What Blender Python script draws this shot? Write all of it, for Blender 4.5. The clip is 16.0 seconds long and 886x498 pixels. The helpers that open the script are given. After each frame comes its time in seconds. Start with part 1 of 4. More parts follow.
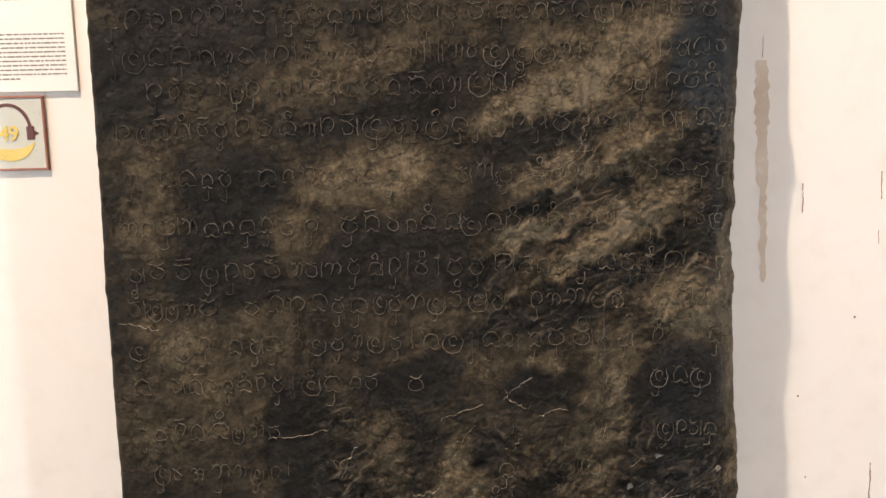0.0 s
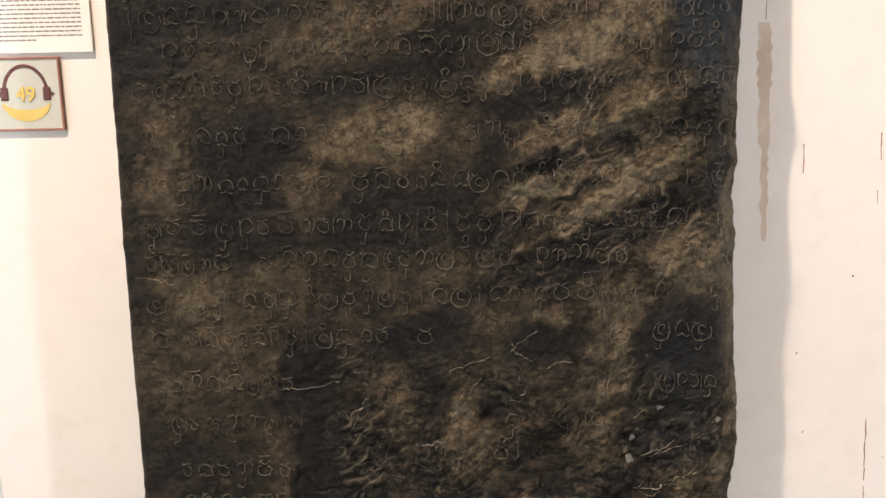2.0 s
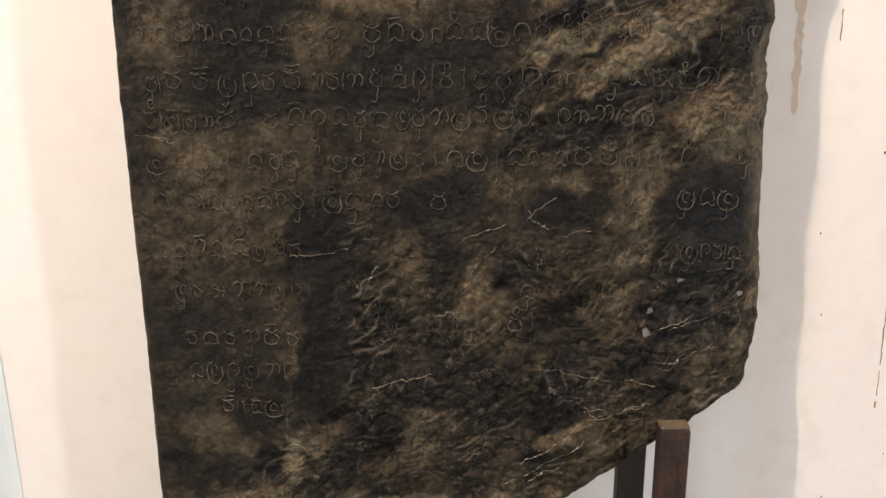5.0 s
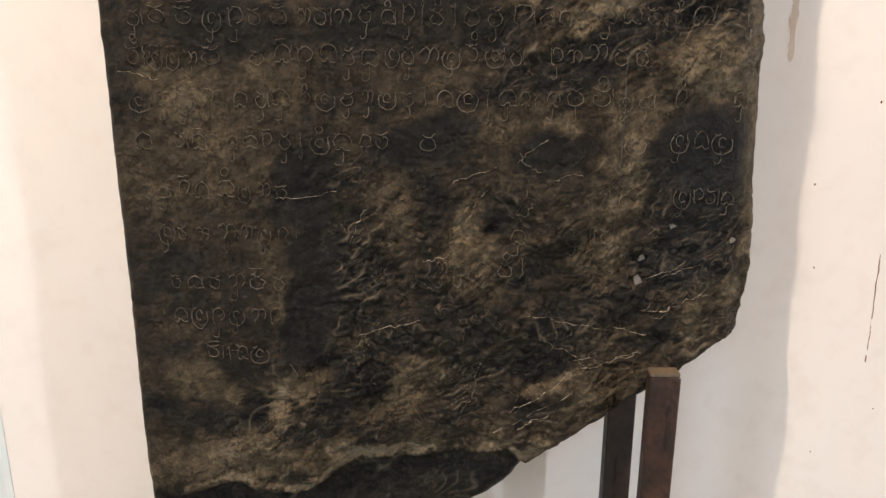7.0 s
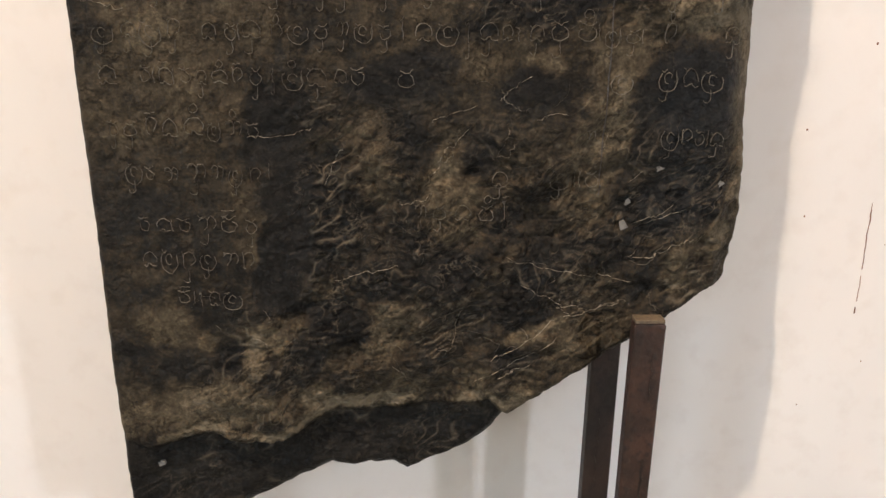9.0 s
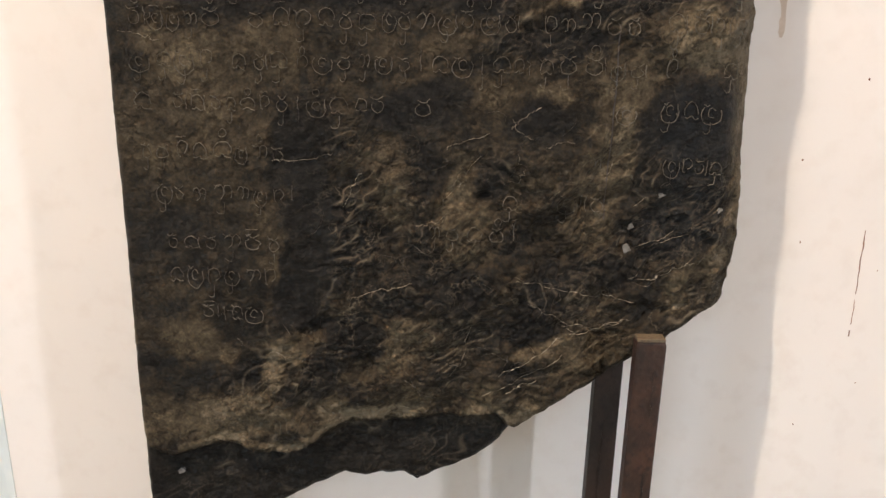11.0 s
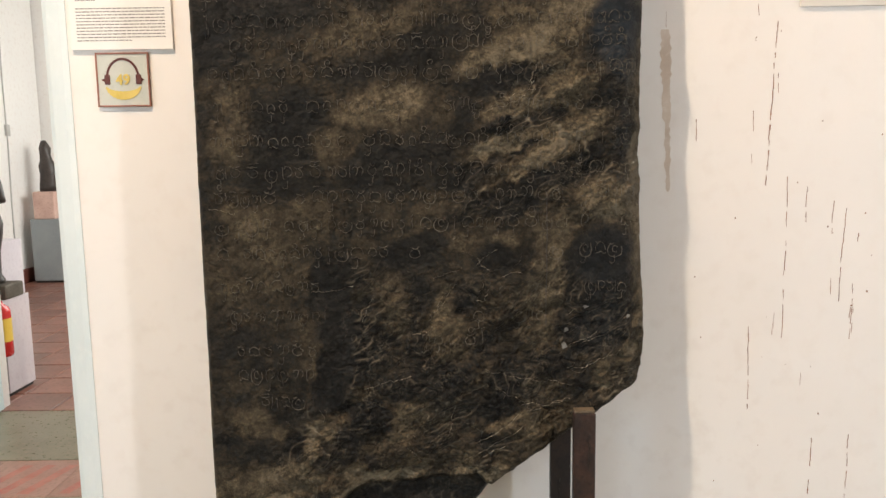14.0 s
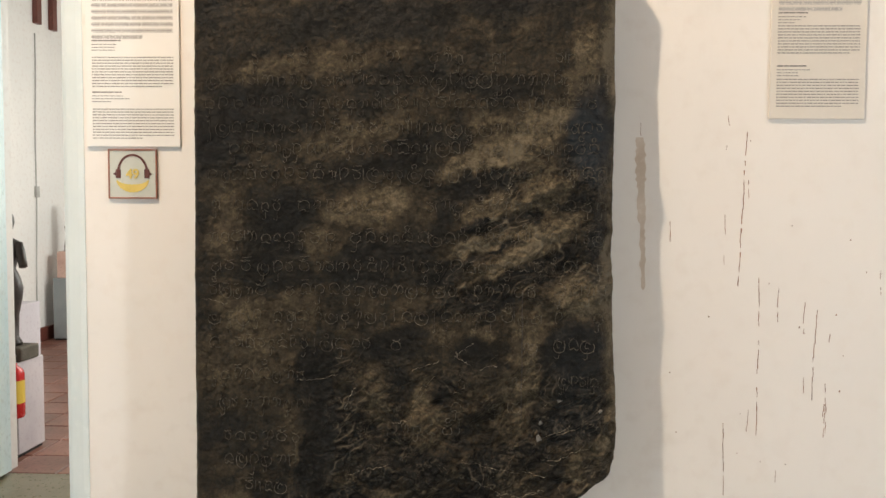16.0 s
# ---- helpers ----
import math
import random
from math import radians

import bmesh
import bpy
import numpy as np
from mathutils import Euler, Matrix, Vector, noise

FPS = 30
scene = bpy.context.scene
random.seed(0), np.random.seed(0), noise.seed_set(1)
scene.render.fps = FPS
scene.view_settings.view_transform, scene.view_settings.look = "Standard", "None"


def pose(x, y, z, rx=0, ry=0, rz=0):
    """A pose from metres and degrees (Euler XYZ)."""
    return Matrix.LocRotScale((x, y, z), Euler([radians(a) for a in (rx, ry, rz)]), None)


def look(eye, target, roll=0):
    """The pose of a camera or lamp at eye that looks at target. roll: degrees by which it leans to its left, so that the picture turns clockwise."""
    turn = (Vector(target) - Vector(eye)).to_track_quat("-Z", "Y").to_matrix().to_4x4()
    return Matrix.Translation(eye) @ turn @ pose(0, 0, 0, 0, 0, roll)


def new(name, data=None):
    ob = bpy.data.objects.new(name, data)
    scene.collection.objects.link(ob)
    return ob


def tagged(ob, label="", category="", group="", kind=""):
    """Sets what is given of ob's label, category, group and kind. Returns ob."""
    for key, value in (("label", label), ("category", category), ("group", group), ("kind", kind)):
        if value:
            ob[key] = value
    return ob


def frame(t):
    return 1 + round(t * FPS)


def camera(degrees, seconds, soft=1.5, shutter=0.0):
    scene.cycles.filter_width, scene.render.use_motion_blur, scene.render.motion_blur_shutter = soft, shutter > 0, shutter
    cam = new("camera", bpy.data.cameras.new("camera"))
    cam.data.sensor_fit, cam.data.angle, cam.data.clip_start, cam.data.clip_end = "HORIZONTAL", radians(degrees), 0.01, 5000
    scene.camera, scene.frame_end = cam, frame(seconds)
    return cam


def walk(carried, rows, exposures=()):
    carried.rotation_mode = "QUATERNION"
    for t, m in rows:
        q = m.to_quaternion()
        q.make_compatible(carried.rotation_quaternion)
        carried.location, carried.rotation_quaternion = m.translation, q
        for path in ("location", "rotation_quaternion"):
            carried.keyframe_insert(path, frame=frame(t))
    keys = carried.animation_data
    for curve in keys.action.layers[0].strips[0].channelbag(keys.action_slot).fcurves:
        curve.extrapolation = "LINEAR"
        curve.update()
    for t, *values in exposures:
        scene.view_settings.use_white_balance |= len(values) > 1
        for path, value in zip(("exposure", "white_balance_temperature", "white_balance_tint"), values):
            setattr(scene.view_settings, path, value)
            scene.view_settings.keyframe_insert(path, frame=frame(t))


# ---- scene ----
cam = camera(61.0, 16.0)
METRES, EYE, TILT, LEAN, TURN = 1.09, 1.5, 0.0, 0.0, 0.0
ROWS = [
    (0.0, 0.0, 0.0, 0.0, -0.16, -7.49, 1.18),
    (0.5, 0.0018, -0.0023, -0.011, -0.23, -8.19, 1.2),
    (1.0, -0.0009, -0.0091, -0.0163, -0.1, -8.57, 1.2),
    (1.5, -0.0078, -0.0247, -0.0194, -0.07, -8.89, 1.15),
    (2.0, -0.0106, -0.0328, -0.0314, -0.02, -8.92, 1.12),
    (2.5, -0.0136, -0.0237, -0.0539, 0.15, -9.81, 1.04),
    (3.0, -0.0168, -0.0145, -0.0676, 0.18, -10.91, 0.97),
    (3.5, -0.0254, -0.0105, -0.0833, 0.18, -11.53, 0.95),
    (4.0, -0.0347, -0.0036, -0.1041, 0.17, -12.63, 0.71),
    (6.5, -0.0351, 0.0002, -0.1734, -0.28, -15.11, -0.07),
    (7.0, -0.0305, 0.0026, -0.1915, -0.44, -15.55, -0.22),
    (7.5, -0.0211, 0.008, -0.2083, -0.64, -16.18, -0.25),
    (8.0, -0.0113, 0.0192, -0.2262, -0.71, -16.66, -0.16),
    (8.5, -0.0105, 0.0276, -0.2394, -0.85, -17.76, -0.38),
    (11.0, -0.026, -0.0271, -0.2245, -0.49, -16.15, -1.29),
    (11.5, 0.0109, -0.0925, -0.1991, 0.99, -14.49, -0.41),
    (12.0, 0.053, -0.2218, -0.1653, 2.6, -11.46, -0.17),
    (12.5, 0.0733, -0.3059, -0.136, 3.39, -8.42, 0.32),
    (13.0, 0.085, -0.3336, -0.1213, 2.47, -7.03, 1.17),
    (13.5, 0.0484, -0.394, -0.12, 1.3, -7.1, 0.98),
    (14.0, 0.0177, -0.476, -0.1222, 0.0, -7.51, 0.88),
    (14.5, 0.0397, -0.5109, -0.1074, -1.85, -6.4, 0.02),
    (15.0, 0.0723, -0.5264, -0.0891, -1.37, -5.67, -0.64),
    (15.5, 0.0983, -0.5363, -0.0652, 0.32, -4.44, -0.8),
    (16.0, 0.1037, -0.55, -0.044, 1.72, -2.85, -0.34),
]
walk(cam, [(t, pose(0, 0, EYE, TILT, LEAN, TURN) @ pose(METRES * x, METRES * y, METRES * z, 90 + pitch, roll, yaw)) for t, x, y, z, yaw, pitch, roll in ROWS],
     exposures=[(0.0, 0.02, 6500, 10), (10.8, 0.0, 6500, 10), (12.0, -0.04, 6500, 10), (12.6, -0.19, 6500, 9), (14.0, -0.17, 6560, 7), (14.5, -0.33, 6600, 6), (15.0, -0.40, 6640, 5), (16.0, -0.42, 6620, 5)])

# ---- light ----
world = bpy.data.worlds.new("world")
scene.world = world
world.use_nodes = True
wn = world.node_tree
sky = wn.nodes.new("ShaderNodeTexSky")
sky.sky_type, sky.sun_disc = "NISHITA", False
sky.sun_elevation, sky.sun_rotation = radians(45), radians(200)
wn.links.new(sky.outputs[0], wn.nodes["Background"].inputs[0])
wn.nodes["Background"].inputs[1].default_value = 0.1


def lamp(name, kind, at, target, power, colour, size, size_y=0.0):
    data = bpy.data.lights.new(name, kind)
    data.energy, data.color = power, colour
    if kind == "AREA":
        data.shape, data.size, data.size_y = "RECTANGLE", size, size_y
    else:
        data.shadow_soft_size = size
    ob = new(name, data)
    ob.matrix_world = look(at, target)
    return ob


# unseen warm lamp near the ceiling, unseen low cool one right; daylight in openings
lamp("gallery_lamp_warm", "POINT", (-1.16, -0.22, 4.55), (0, 1.3, 1.2), 740, (1.0, 0.79, 0.605), 0.035)
lamp("gallery_lamp_cool", "POINT", (4.80, -2.53, 1.65), (0, 1.3, 1.2), 465, (0.89, 0.915, 1.0), 0.12)
lamp("daylight_window", "AREA", (-4.9, -0.9, 2.0), (0, -0.6, 1.3), 85, (0.76, 0.89, 1.0), 1.3, 2.0)
# added low cool fill for the wall under the stone
lamp("low_west_fill", "AREA", (-4.96, -3.5, 1.02), (0.0, 1.3, 0.8), 90, (0.60, 0.79, 1.0), 1.4, 2.0)
lamp("daylight_far_room", "AREA", (-0.65, 6.0, 2.2), (-4.5, 6.0, 1.2), 165, (1.0, 0.98, 0.94), 2.2, 2.0)
# added fill at the passage's end, to light the door reveal
lamp("corridor_fill", "AREA", (4.95, 2.2, 2.0), (-2.4, 2.5, 1.0), 60, (0.78, 0.93, 1.0), 0.7, 1.9)

# ---- materials ----


def mat(name, a, b, c=None, rough=0.6, big=3.0, fine=60.0, bump=0.15, dist=0.002, metal=0.0, rand=0.0, spec=0.5):
    """A surface that wanders between colours a and b at a large scale, flecked with c at a fine one."""
    m = bpy.data.materials.new(name)
    m.use_nodes = True
    nt = m.node_tree
    bs = nt.nodes["Principled BSDF"]
    bs.inputs["Metallic"].default_value = metal
    bs.inputs["Specular IOR Level"].default_value = spec
    tc = nt.nodes.new("ShaderNodeTexCoord")
    n1, n2 = nt.nodes.new("ShaderNodeTexNoise"), nt.nodes.new("ShaderNodeTexNoise")
    for n, s, d in ((n1, big, 4), (n2, fine, 6)):
        n.inputs["Scale"].default_value, n.inputs["Detail"].default_value = s, d
        nt.links.new(tc.outputs["Object"], n.inputs["Vector"])
    r1, r2 = nt.nodes.new("ShaderNodeMapRange"), nt.nodes.new("ShaderNodeMapRange")
    for r, n, lo, hi in ((r1, n1, 0.35, 0.65), (r2, n2, 0.52, 0.75)):
        r.inputs[1].default_value, r.inputs[2].default_value = lo, hi
        nt.links.new(n.outputs["Fac"], r.inputs[0])
    mix = nt.nodes.new("ShaderNodeMix")
    mix.data_type = "RGBA"
    mix.inputs[6].default_value, mix.inputs[7].default_value = (*a, 1), (*b, 1)
    nt.links.new(r1.outputs[0], mix.inputs[0])
    mix2 = nt.nodes.new("ShaderNodeMix")
    mix2.data_type = "RGBA"
    mix2.inputs[7].default_value = (*(c or b), 1)
    nt.links.new(r2.outputs[0], mix2.inputs[0])
    nt.links.new(mix.outputs[2], mix2.inputs[6])
    out = mix2.outputs[2]
    if rand:
        oi, hsv, rr = nt.nodes.new("ShaderNodeObjectInfo"), nt.nodes.new("ShaderNodeHueSaturation"), nt.nodes.new("ShaderNodeMapRange")
        rr.inputs[3].default_value, rr.inputs[4].default_value = 1 - rand, 1 + rand
        nt.links.new(oi.outputs["Random"], rr.inputs[0])
        nt.links.new(rr.outputs[0], hsv.inputs["Value"])
        nt.links.new(out, hsv.inputs["Color"])
        out = hsv.outputs[0]
    nt.links.new(out, bs.inputs["Base Color"])
    rg = nt.nodes.new("ShaderNodeMapRange")
    rg.inputs[3].default_value, rg.inputs[4].default_value = max(0.05, rough - 0.1), min(1.0, rough + 0.1)
    nt.links.new(n2.outputs["Fac"], rg.inputs[0])
    nt.links.new(rg.outputs[0], bs.inputs["Roughness"])
    if bump:
        bp = nt.nodes.new("ShaderNodeBump")
        bp.inputs["Strength"].default_value, bp.inputs["Distance"].default_value = bump, dist
        nt.links.new(n2.outputs["Fac"], bp.inputs["Height"])
        nt.links.new(bp.outputs[0], bs.inputs["Normal"])
    return m


CREAM = mat("cream_wall_paint", (0.80, 0.765, 0.725), (0.84, 0.81, 0.77), (0.785, 0.745, 0.70), 0.62, 1.3, 22, 0.25, 0.003)
WHITE = mat("white_wall_paint", (0.80, 0.79, 0.77), (0.85, 0.83, 0.80), (0.76, 0.72, 0.69), 0.6, 1.1, 25, 0.2, 0.003)
PALE_EDGE = mat("daylight_tinted_edge", (0.64, 0.70, 0.70), (0.70, 0.75, 0.745), None, 0.55, 4, 40, 0.1)
BLUE_DOOR = mat("pale_blue_gloss_paint", (0.62, 0.78, 0.82), (0.70, 0.84, 0.87), (0.55, 0.68, 0.70), 0.4, 3, 40, 0.1)
# unseen ceiling and outer walls, coloured dark to cut bounced light
CEIL = mat("bounce_cut_ceiling", (0.10, 0.065, 0.045), (0.16, 0.105, 0.07), None, 0.7, 1, 20, 0.1)
GREYED = mat("bounce_cut_wall_grey", (0.36, 0.345, 0.325), (0.42, 0.405, 0.38), None, 0.7, 1, 20, 0.1)
PATCH = mat("beige_filler", (0.57, 0.47, 0.38), (0.66, 0.57, 0.48), (0.72, 0.65, 0.57), 0.8, 14, 90, 0.2)
FLAKE = mat("dark_rust_in_scratch", (0.11, 0.040, 0.016), (0.30, 0.12, 0.048), (0.42, 0.26, 0.17), 0.8, 30, 200, 0.2)
WOOD_RED = mat("dark_stained_wood", (0.013, 0.0062, 0.0044), (0.047, 0.0205, 0.0130), (0.005, 0.003, 0.0025), 0.5, 22, 95, 0.6, 0.004)
WOOD_DARK = mat("dark_brown_wood", (0.010, 0.006, 0.0045), (0.024, 0.0125, 0.0085), (0.005, 0.0035, 0.003), 0.55, 16, 70, 0.6, 0.004)
WOOD_END = mat("sawn_wood_end", (0.085, 0.062, 0.038), (0.13, 0.098, 0.062), (0.045, 0.03, 0.02), 0.75, 30, 220, 0.3)
BOARD_AGED = mat("aged_label_board", (0.64, 0.595, 0.53), (0.68, 0.635, 0.57), None, 0.45, 4, 60, 0.03)
BOARD = mat("white_label_board", (0.80, 0.78, 0.75), (0.83, 0.815, 0.785), None, 0.45, 4, 60, 0.03)
INK = mat("black_print", (0.09, 0.085, 0.08), (0.14, 0.13, 0.125), None, 0.7, 40, 200, 0)
INK_PALE = mat("grey_print", (0.17, 0.164, 0.157), (0.24, 0.231, 0.222), None, 0.7, 60, 300, 0)
INK_SCRIPT = mat("soft_grey_print", (0.36, 0.345, 0.33), (0.45, 0.435, 0.415), None, 0.7, 60, 300, 0)
SIGN_FACE = mat("grey_green_sign_face", (0.50, 0.52, 0.47), (0.56, 0.575, 0.52), None, 0.3, 8, 60, 0.02)
SIGN_RIM = mat("red_brown_rim", (0.26, 0.10, 0.065), (0.34, 0.15, 0.10), (0.20, 0.07, 0.05), 0.4, 20, 100, 0.1)
MAROON = mat("dark_maroon_print", (0.085, 0.022, 0.018), (0.12, 0.035, 0.028), None, 0.35, 20, 100, 0)
GOLD = mat("golden_yellow_print", (0.62, 0.46, 0.10), (0.72, 0.56, 0.16), None, 0.35, 30, 200, 0.05)
TILE_GREY = mat("grey_green_cement_tile", (0.19, 0.20, 0.165), (0.26, 0.265, 0.22), (0.14, 0.14, 0.12), 0.35, 8, 60, 0.1, rand=0.12)
TILE_PINK = mat("faded_pink_cement_tile", (0.27, 0.15, 0.12), (0.33, 0.20, 0.165), (0.18, 0.13, 0.11), 0.35, 8, 60, 0.1, rand=0.12)
PETAL = mat("worn_red_pattern", (0.33, 0.085, 0.07), (0.40, 0.15, 0.12), (0.28, 0.20, 0.17), 0.35, 14, 70, 0.05)
TERRA = mat("worn_terracotta_tile", (0.17, 0.075, 0.055), (0.25, 0.115, 0.085), (0.10, 0.055, 0.045), 0.32, 5, 40, 0.15, rand=0.2)
GROUT = mat("dark_grout", (0.07, 0.06, 0.05), (0.10, 0.085, 0.07), None, 0.8, 10, 80, 0.2)
GREEN_STONE = mat("worn_green_threshold_stone", (0.135, 0.130, 0.085), (0.19, 0.18, 0.125), (0.25, 0.20, 0.15), 0.3, 6, 45, 0.12)
MAROON_PAINT = mat("maroon_skirting_paint", (0.12, 0.035, 0.025), (0.17, 0.055, 0.04), (0.08, 0.025, 0.02), 0.4, 5, 50, 0.1)
LILAC = mat("lilac_white_plinth_paint", (0.60, 0.56, 0.60), (0.66, 0.62, 0.65), (0.55, 0.50, 0.54), 0.5, 4, 50, 0.06)
GREY_PLINTH = mat("grey_plinth_paint", (0.24, 0.27, 0.28), (0.29, 0.32, 0.33), None, 0.5, 4, 50, 0.06)
PINK_BOX = mat("pink_sandstone_block", (0.55, 0.36, 0.30), (0.66, 0.46, 0.39), (0.48, 0.30, 0.25), 0.7, 8, 60, 0.2)
BRONZE = mat("dark_sandstone", (0.028, 0.022, 0.019), (0.05, 0.038, 0.032), (0.016, 0.013, 0.012), 0.45, 8, 60, 0.3)
BASE_STONE = mat("olive_grey_stone", (0.075, 0.065, 0.048), (0.12, 0.105, 0.08), (0.05, 0.045, 0.035), 0.7, 14, 80, 0.3)
RED_STEEL = mat("red_enamel", (0.50, 0.022, 0.025), (0.58, 0.035, 0.035), None, 0.25, 6, 60, 0.02)
YELLOW = mat("yellow_sticker", (0.74, 0.52, 0.06), (0.80, 0.60, 0.12), None, 0.4, 6, 60, 0)
BLACK = mat("black_rubber", (0.016, 0.016, 0.016), (0.03, 0.03, 0.03), None, 0.5, 10, 60, 0.05)
STEEL = mat("brushed_steel", (0.45, 0.44, 0.42), (0.55, 0.54, 0.52), None, 0.3, 20, 100, 0.05, metal=1.0)
CABLE = mat("grey_cable", (0.40, 0.39, 0.37), (0.48, 0.47, 0.45), None, 0.5, 10, 60, 0)
CARVED = mat("pale_chiselled_line", (0.078, 0.069, 0.054), (0.135, 0.120, 0.096), (0.046, 0.040, 0.031), 0.8, 26, 160, 0.1)
CRACK = mat("pale_fracture", (0.23, 0.20, 0.155), (0.36, 0.32, 0.255), (0.08, 0.068, 0.05), 0.8, 24, 160, 0.2)
CHIP = mat("grey_chip", (0.11, 0.105, 0.095), (0.19, 0.18, 0.165), (0.05, 0.047, 0.042), 0.8, 60, 200, 0.2)


def stone_material():
    """Dark schist with tan weathering; the mesh carries the tan and a painted rim sheen."""
    m = bpy.data.materials.new("dark_schist")
    m.use_nodes = True
    nt = m.node_tree
    L, N = nt.links.new, nt.nodes.new
    bs = nt.nodes["Principled BSDF"]
    tc = N("ShaderNodeTexCoord")

    def noise_node(scale, detail=6, rough=0.6, warp=0.0, stretch=None):
        n = N("ShaderNodeTexNoise")
        n.inputs["Scale"].default_value, n.inputs["Detail"].default_value = scale, detail
        n.inputs["Roughness"].default_value, n.inputs["Distortion"].default_value = rough, warp
        if stretch:
            mp = N("ShaderNodeMapping")
            mp.vector_type = "TEXTURE"
            mp.inputs["Scale"].default_value, mp.inputs["Rotation"].default_value = stretch
            L(tc.outputs["Object"], mp.inputs["Vector"])
            L(mp.outputs[0], n.inputs["Vector"])
        else:
            L(tc.outputs["Object"], n.inputs["Vector"])
        return n.outputs["Fac"]

    def math_node(op, a, b=0.0, clamp=False):
        n = N("ShaderNodeMath")
        n.operation, n.use_clamp = op, clamp
        for i, v in enumerate((a, b)):
            if isinstance(v, (int, float)):
                n.inputs[i].default_value = v
            else:
                L(v, n.inputs[i])
        return n.outputs[0]

    def attribute(name):
        n = N("ShaderNodeAttribute")
        n.attribute_name = name
        return n.outputs["Fac"]

    tone, flaky, blue, rims = attribute("tone"), attribute("flaky"), attribute("blue"), attribute("rim")
    n_mid = noise_node(19, 6, 0.60, 0.15)
    n_fine = noise_node(62, 6, 0.68, 0.3)
    n_streak = noise_node(8, 5, 0.58, 0.2, ((1.0, 1.0, 0.6), (0, radians(-28), 0)))
    t = math_node("ADD", tone, math_node("MULTIPLY", math_node("SUBTRACT", n_mid, 0.5), 0.40))
    t = math_node("ADD", t, math_node("MULTIPLY", math_node("SUBTRACT", n_fine, 0.5), 0.55))
    t = math_node("ADD", t, math_node("MULTIPLY", math_node("SUBTRACT", noise_node(230, 3, 0.6), 0.5), 0.45))
    t = math_node("ADD", t, math_node("MULTIPLY", math_node("SUBTRACT", n_streak, 0.5), 0.4))
    t = math_node("ADD", math_node("MULTIPLY", math_node("SUBTRACT", t, 0.34), 1.35), 0.34, True)
    ramp = N("ShaderNodeValToRGB")
    el = ramp.color_ramp.elements
    el[0].position, el[0].color = 0.0, (0.0062, 0.0058, 0.0055, 1)
    el[1].position, el[1].color = 1.0, (0.150, 0.121, 0.081, 1)
    for p, c in ((0.30, (0.0118, 0.0106, 0.0092, 1)), (0.42, (0.0195, 0.0162, 0.0122, 1)), (0.54, (0.0305, 0.0238, 0.0155, 1)), (0.66, (0.0465, 0.0363, 0.0232, 1)), (0.84, (0.082, 0.0648, 0.0412, 1))):
        e = el.new(p)
        e.color = c
    L(t, ramp.inputs[0])
    # bluish sheen of reflected light, put into the colour near the upper right edge
    mixb = N("ShaderNodeMix")
    mixb.data_type = "RGBA"
    L(math_node("MULTIPLY", blue, math_node("ADD", n_mid, 0.25), True), mixb.inputs[0])
    L(ramp.outputs[0], mixb.inputs[6])
    mixb.inputs[7].default_value = (0.020, 0.027, 0.036, 1)
    # pale broken edges of thin layers
    line = None
    for scale, sharp, low in ((9.0, 110, 0.47), (21.0, 58, 0.50)):
        n_line = noise_node(scale, 5, 0.55, 0.0, ((1.0, 1.0, 0.7), (0, radians(-24), 0)))
        one = math_node("SUBTRACT", 1.0, math_node("MULTIPLY", math_node("ABSOLUTE", math_node("SUBTRACT", n_line, 0.5)), sharp), True)
        keep = math_node("MULTIPLY", math_node("SUBTRACT", noise_node(scale * 0.9 + 1.7, 5), low), 5.0, True)
        one = math_node("MULTIPLY", one, keep)
        line = one if line is None else math_node("MAXIMUM", line, one)
    line = math_node("MULTIPLY", line, math_node("ADD", math_node("MULTIPLY", flaky, 0.85), 0.15), True)
    line = math_node("MAXIMUM", line, math_node("MULTIPLY", rims, math_node("ADD", n_fine, 0.35)), True)
    # thin dark crevices between the grains
    crevice = None
    for scale, sharp, low in ((13.0, 60, 0.46), (33.0, 30, 0.44)):
        n_cut = noise_node(scale, 6, 0.62, 0.4, ((1.0, 1.0, 0.75), (0, radians(-20), 0)))
        one = math_node("SUBTRACT", 1.0, math_node("MULTIPLY", math_node("ABSOLUTE", math_node("SUBTRACT", n_cut, 0.5)), sharp), True)
        one = math_node("MULTIPLY", one, math_node("MULTIPLY", math_node("SUBTRACT", noise_node(scale * 0.6 + 2.3, 4), low), 6.0, True))
        crevice = one if crevice is None else math_node("MAXIMUM", crevice, one)
    mixc = N("ShaderNodeMix")
    mixc.data_type = "RGBA"
    L(math_node("MULTIPLY", crevice, 0.62), mixc.inputs[0])
    L(mixb.outputs[2], mixc.inputs[6])
    mixc.inputs[7].default_value = (0.0050, 0.0045, 0.0042, 1)
    mixl = N("ShaderNodeMix")
    mixl.data_type = "RGBA"
    L(math_node("MULTIPLY", line, 0.8), mixl.inputs[0])
    L(mixc.outputs[2], mixl.inputs[6])
    mixl.inputs[7].default_value = (0.185, 0.155, 0.112, 1)
    L(mixl.outputs[2], bs.inputs["Base Color"])
    rg = N("ShaderNodeMapRange")
    rg.inputs[3].default_value, rg.inputs[4].default_value = 0.40, 0.72
    L(t, rg.inputs[0])
    L(rg.outputs[0], bs.inputs["Roughness"])
    bs.inputs["Specular IOR Level"].default_value = 0.13
    # chiselled facets: pits with sharp rims
    warp = N("ShaderNodeTexNoise")
    warp.inputs["Scale"].default_value, warp.inputs["Detail"].default_value = 14, 4
    L(tc.outputs["Object"], warp.inputs["Vector"])
    bend = N("ShaderNodeVectorMath")
    bend.operation = "MULTIPLY_ADD"
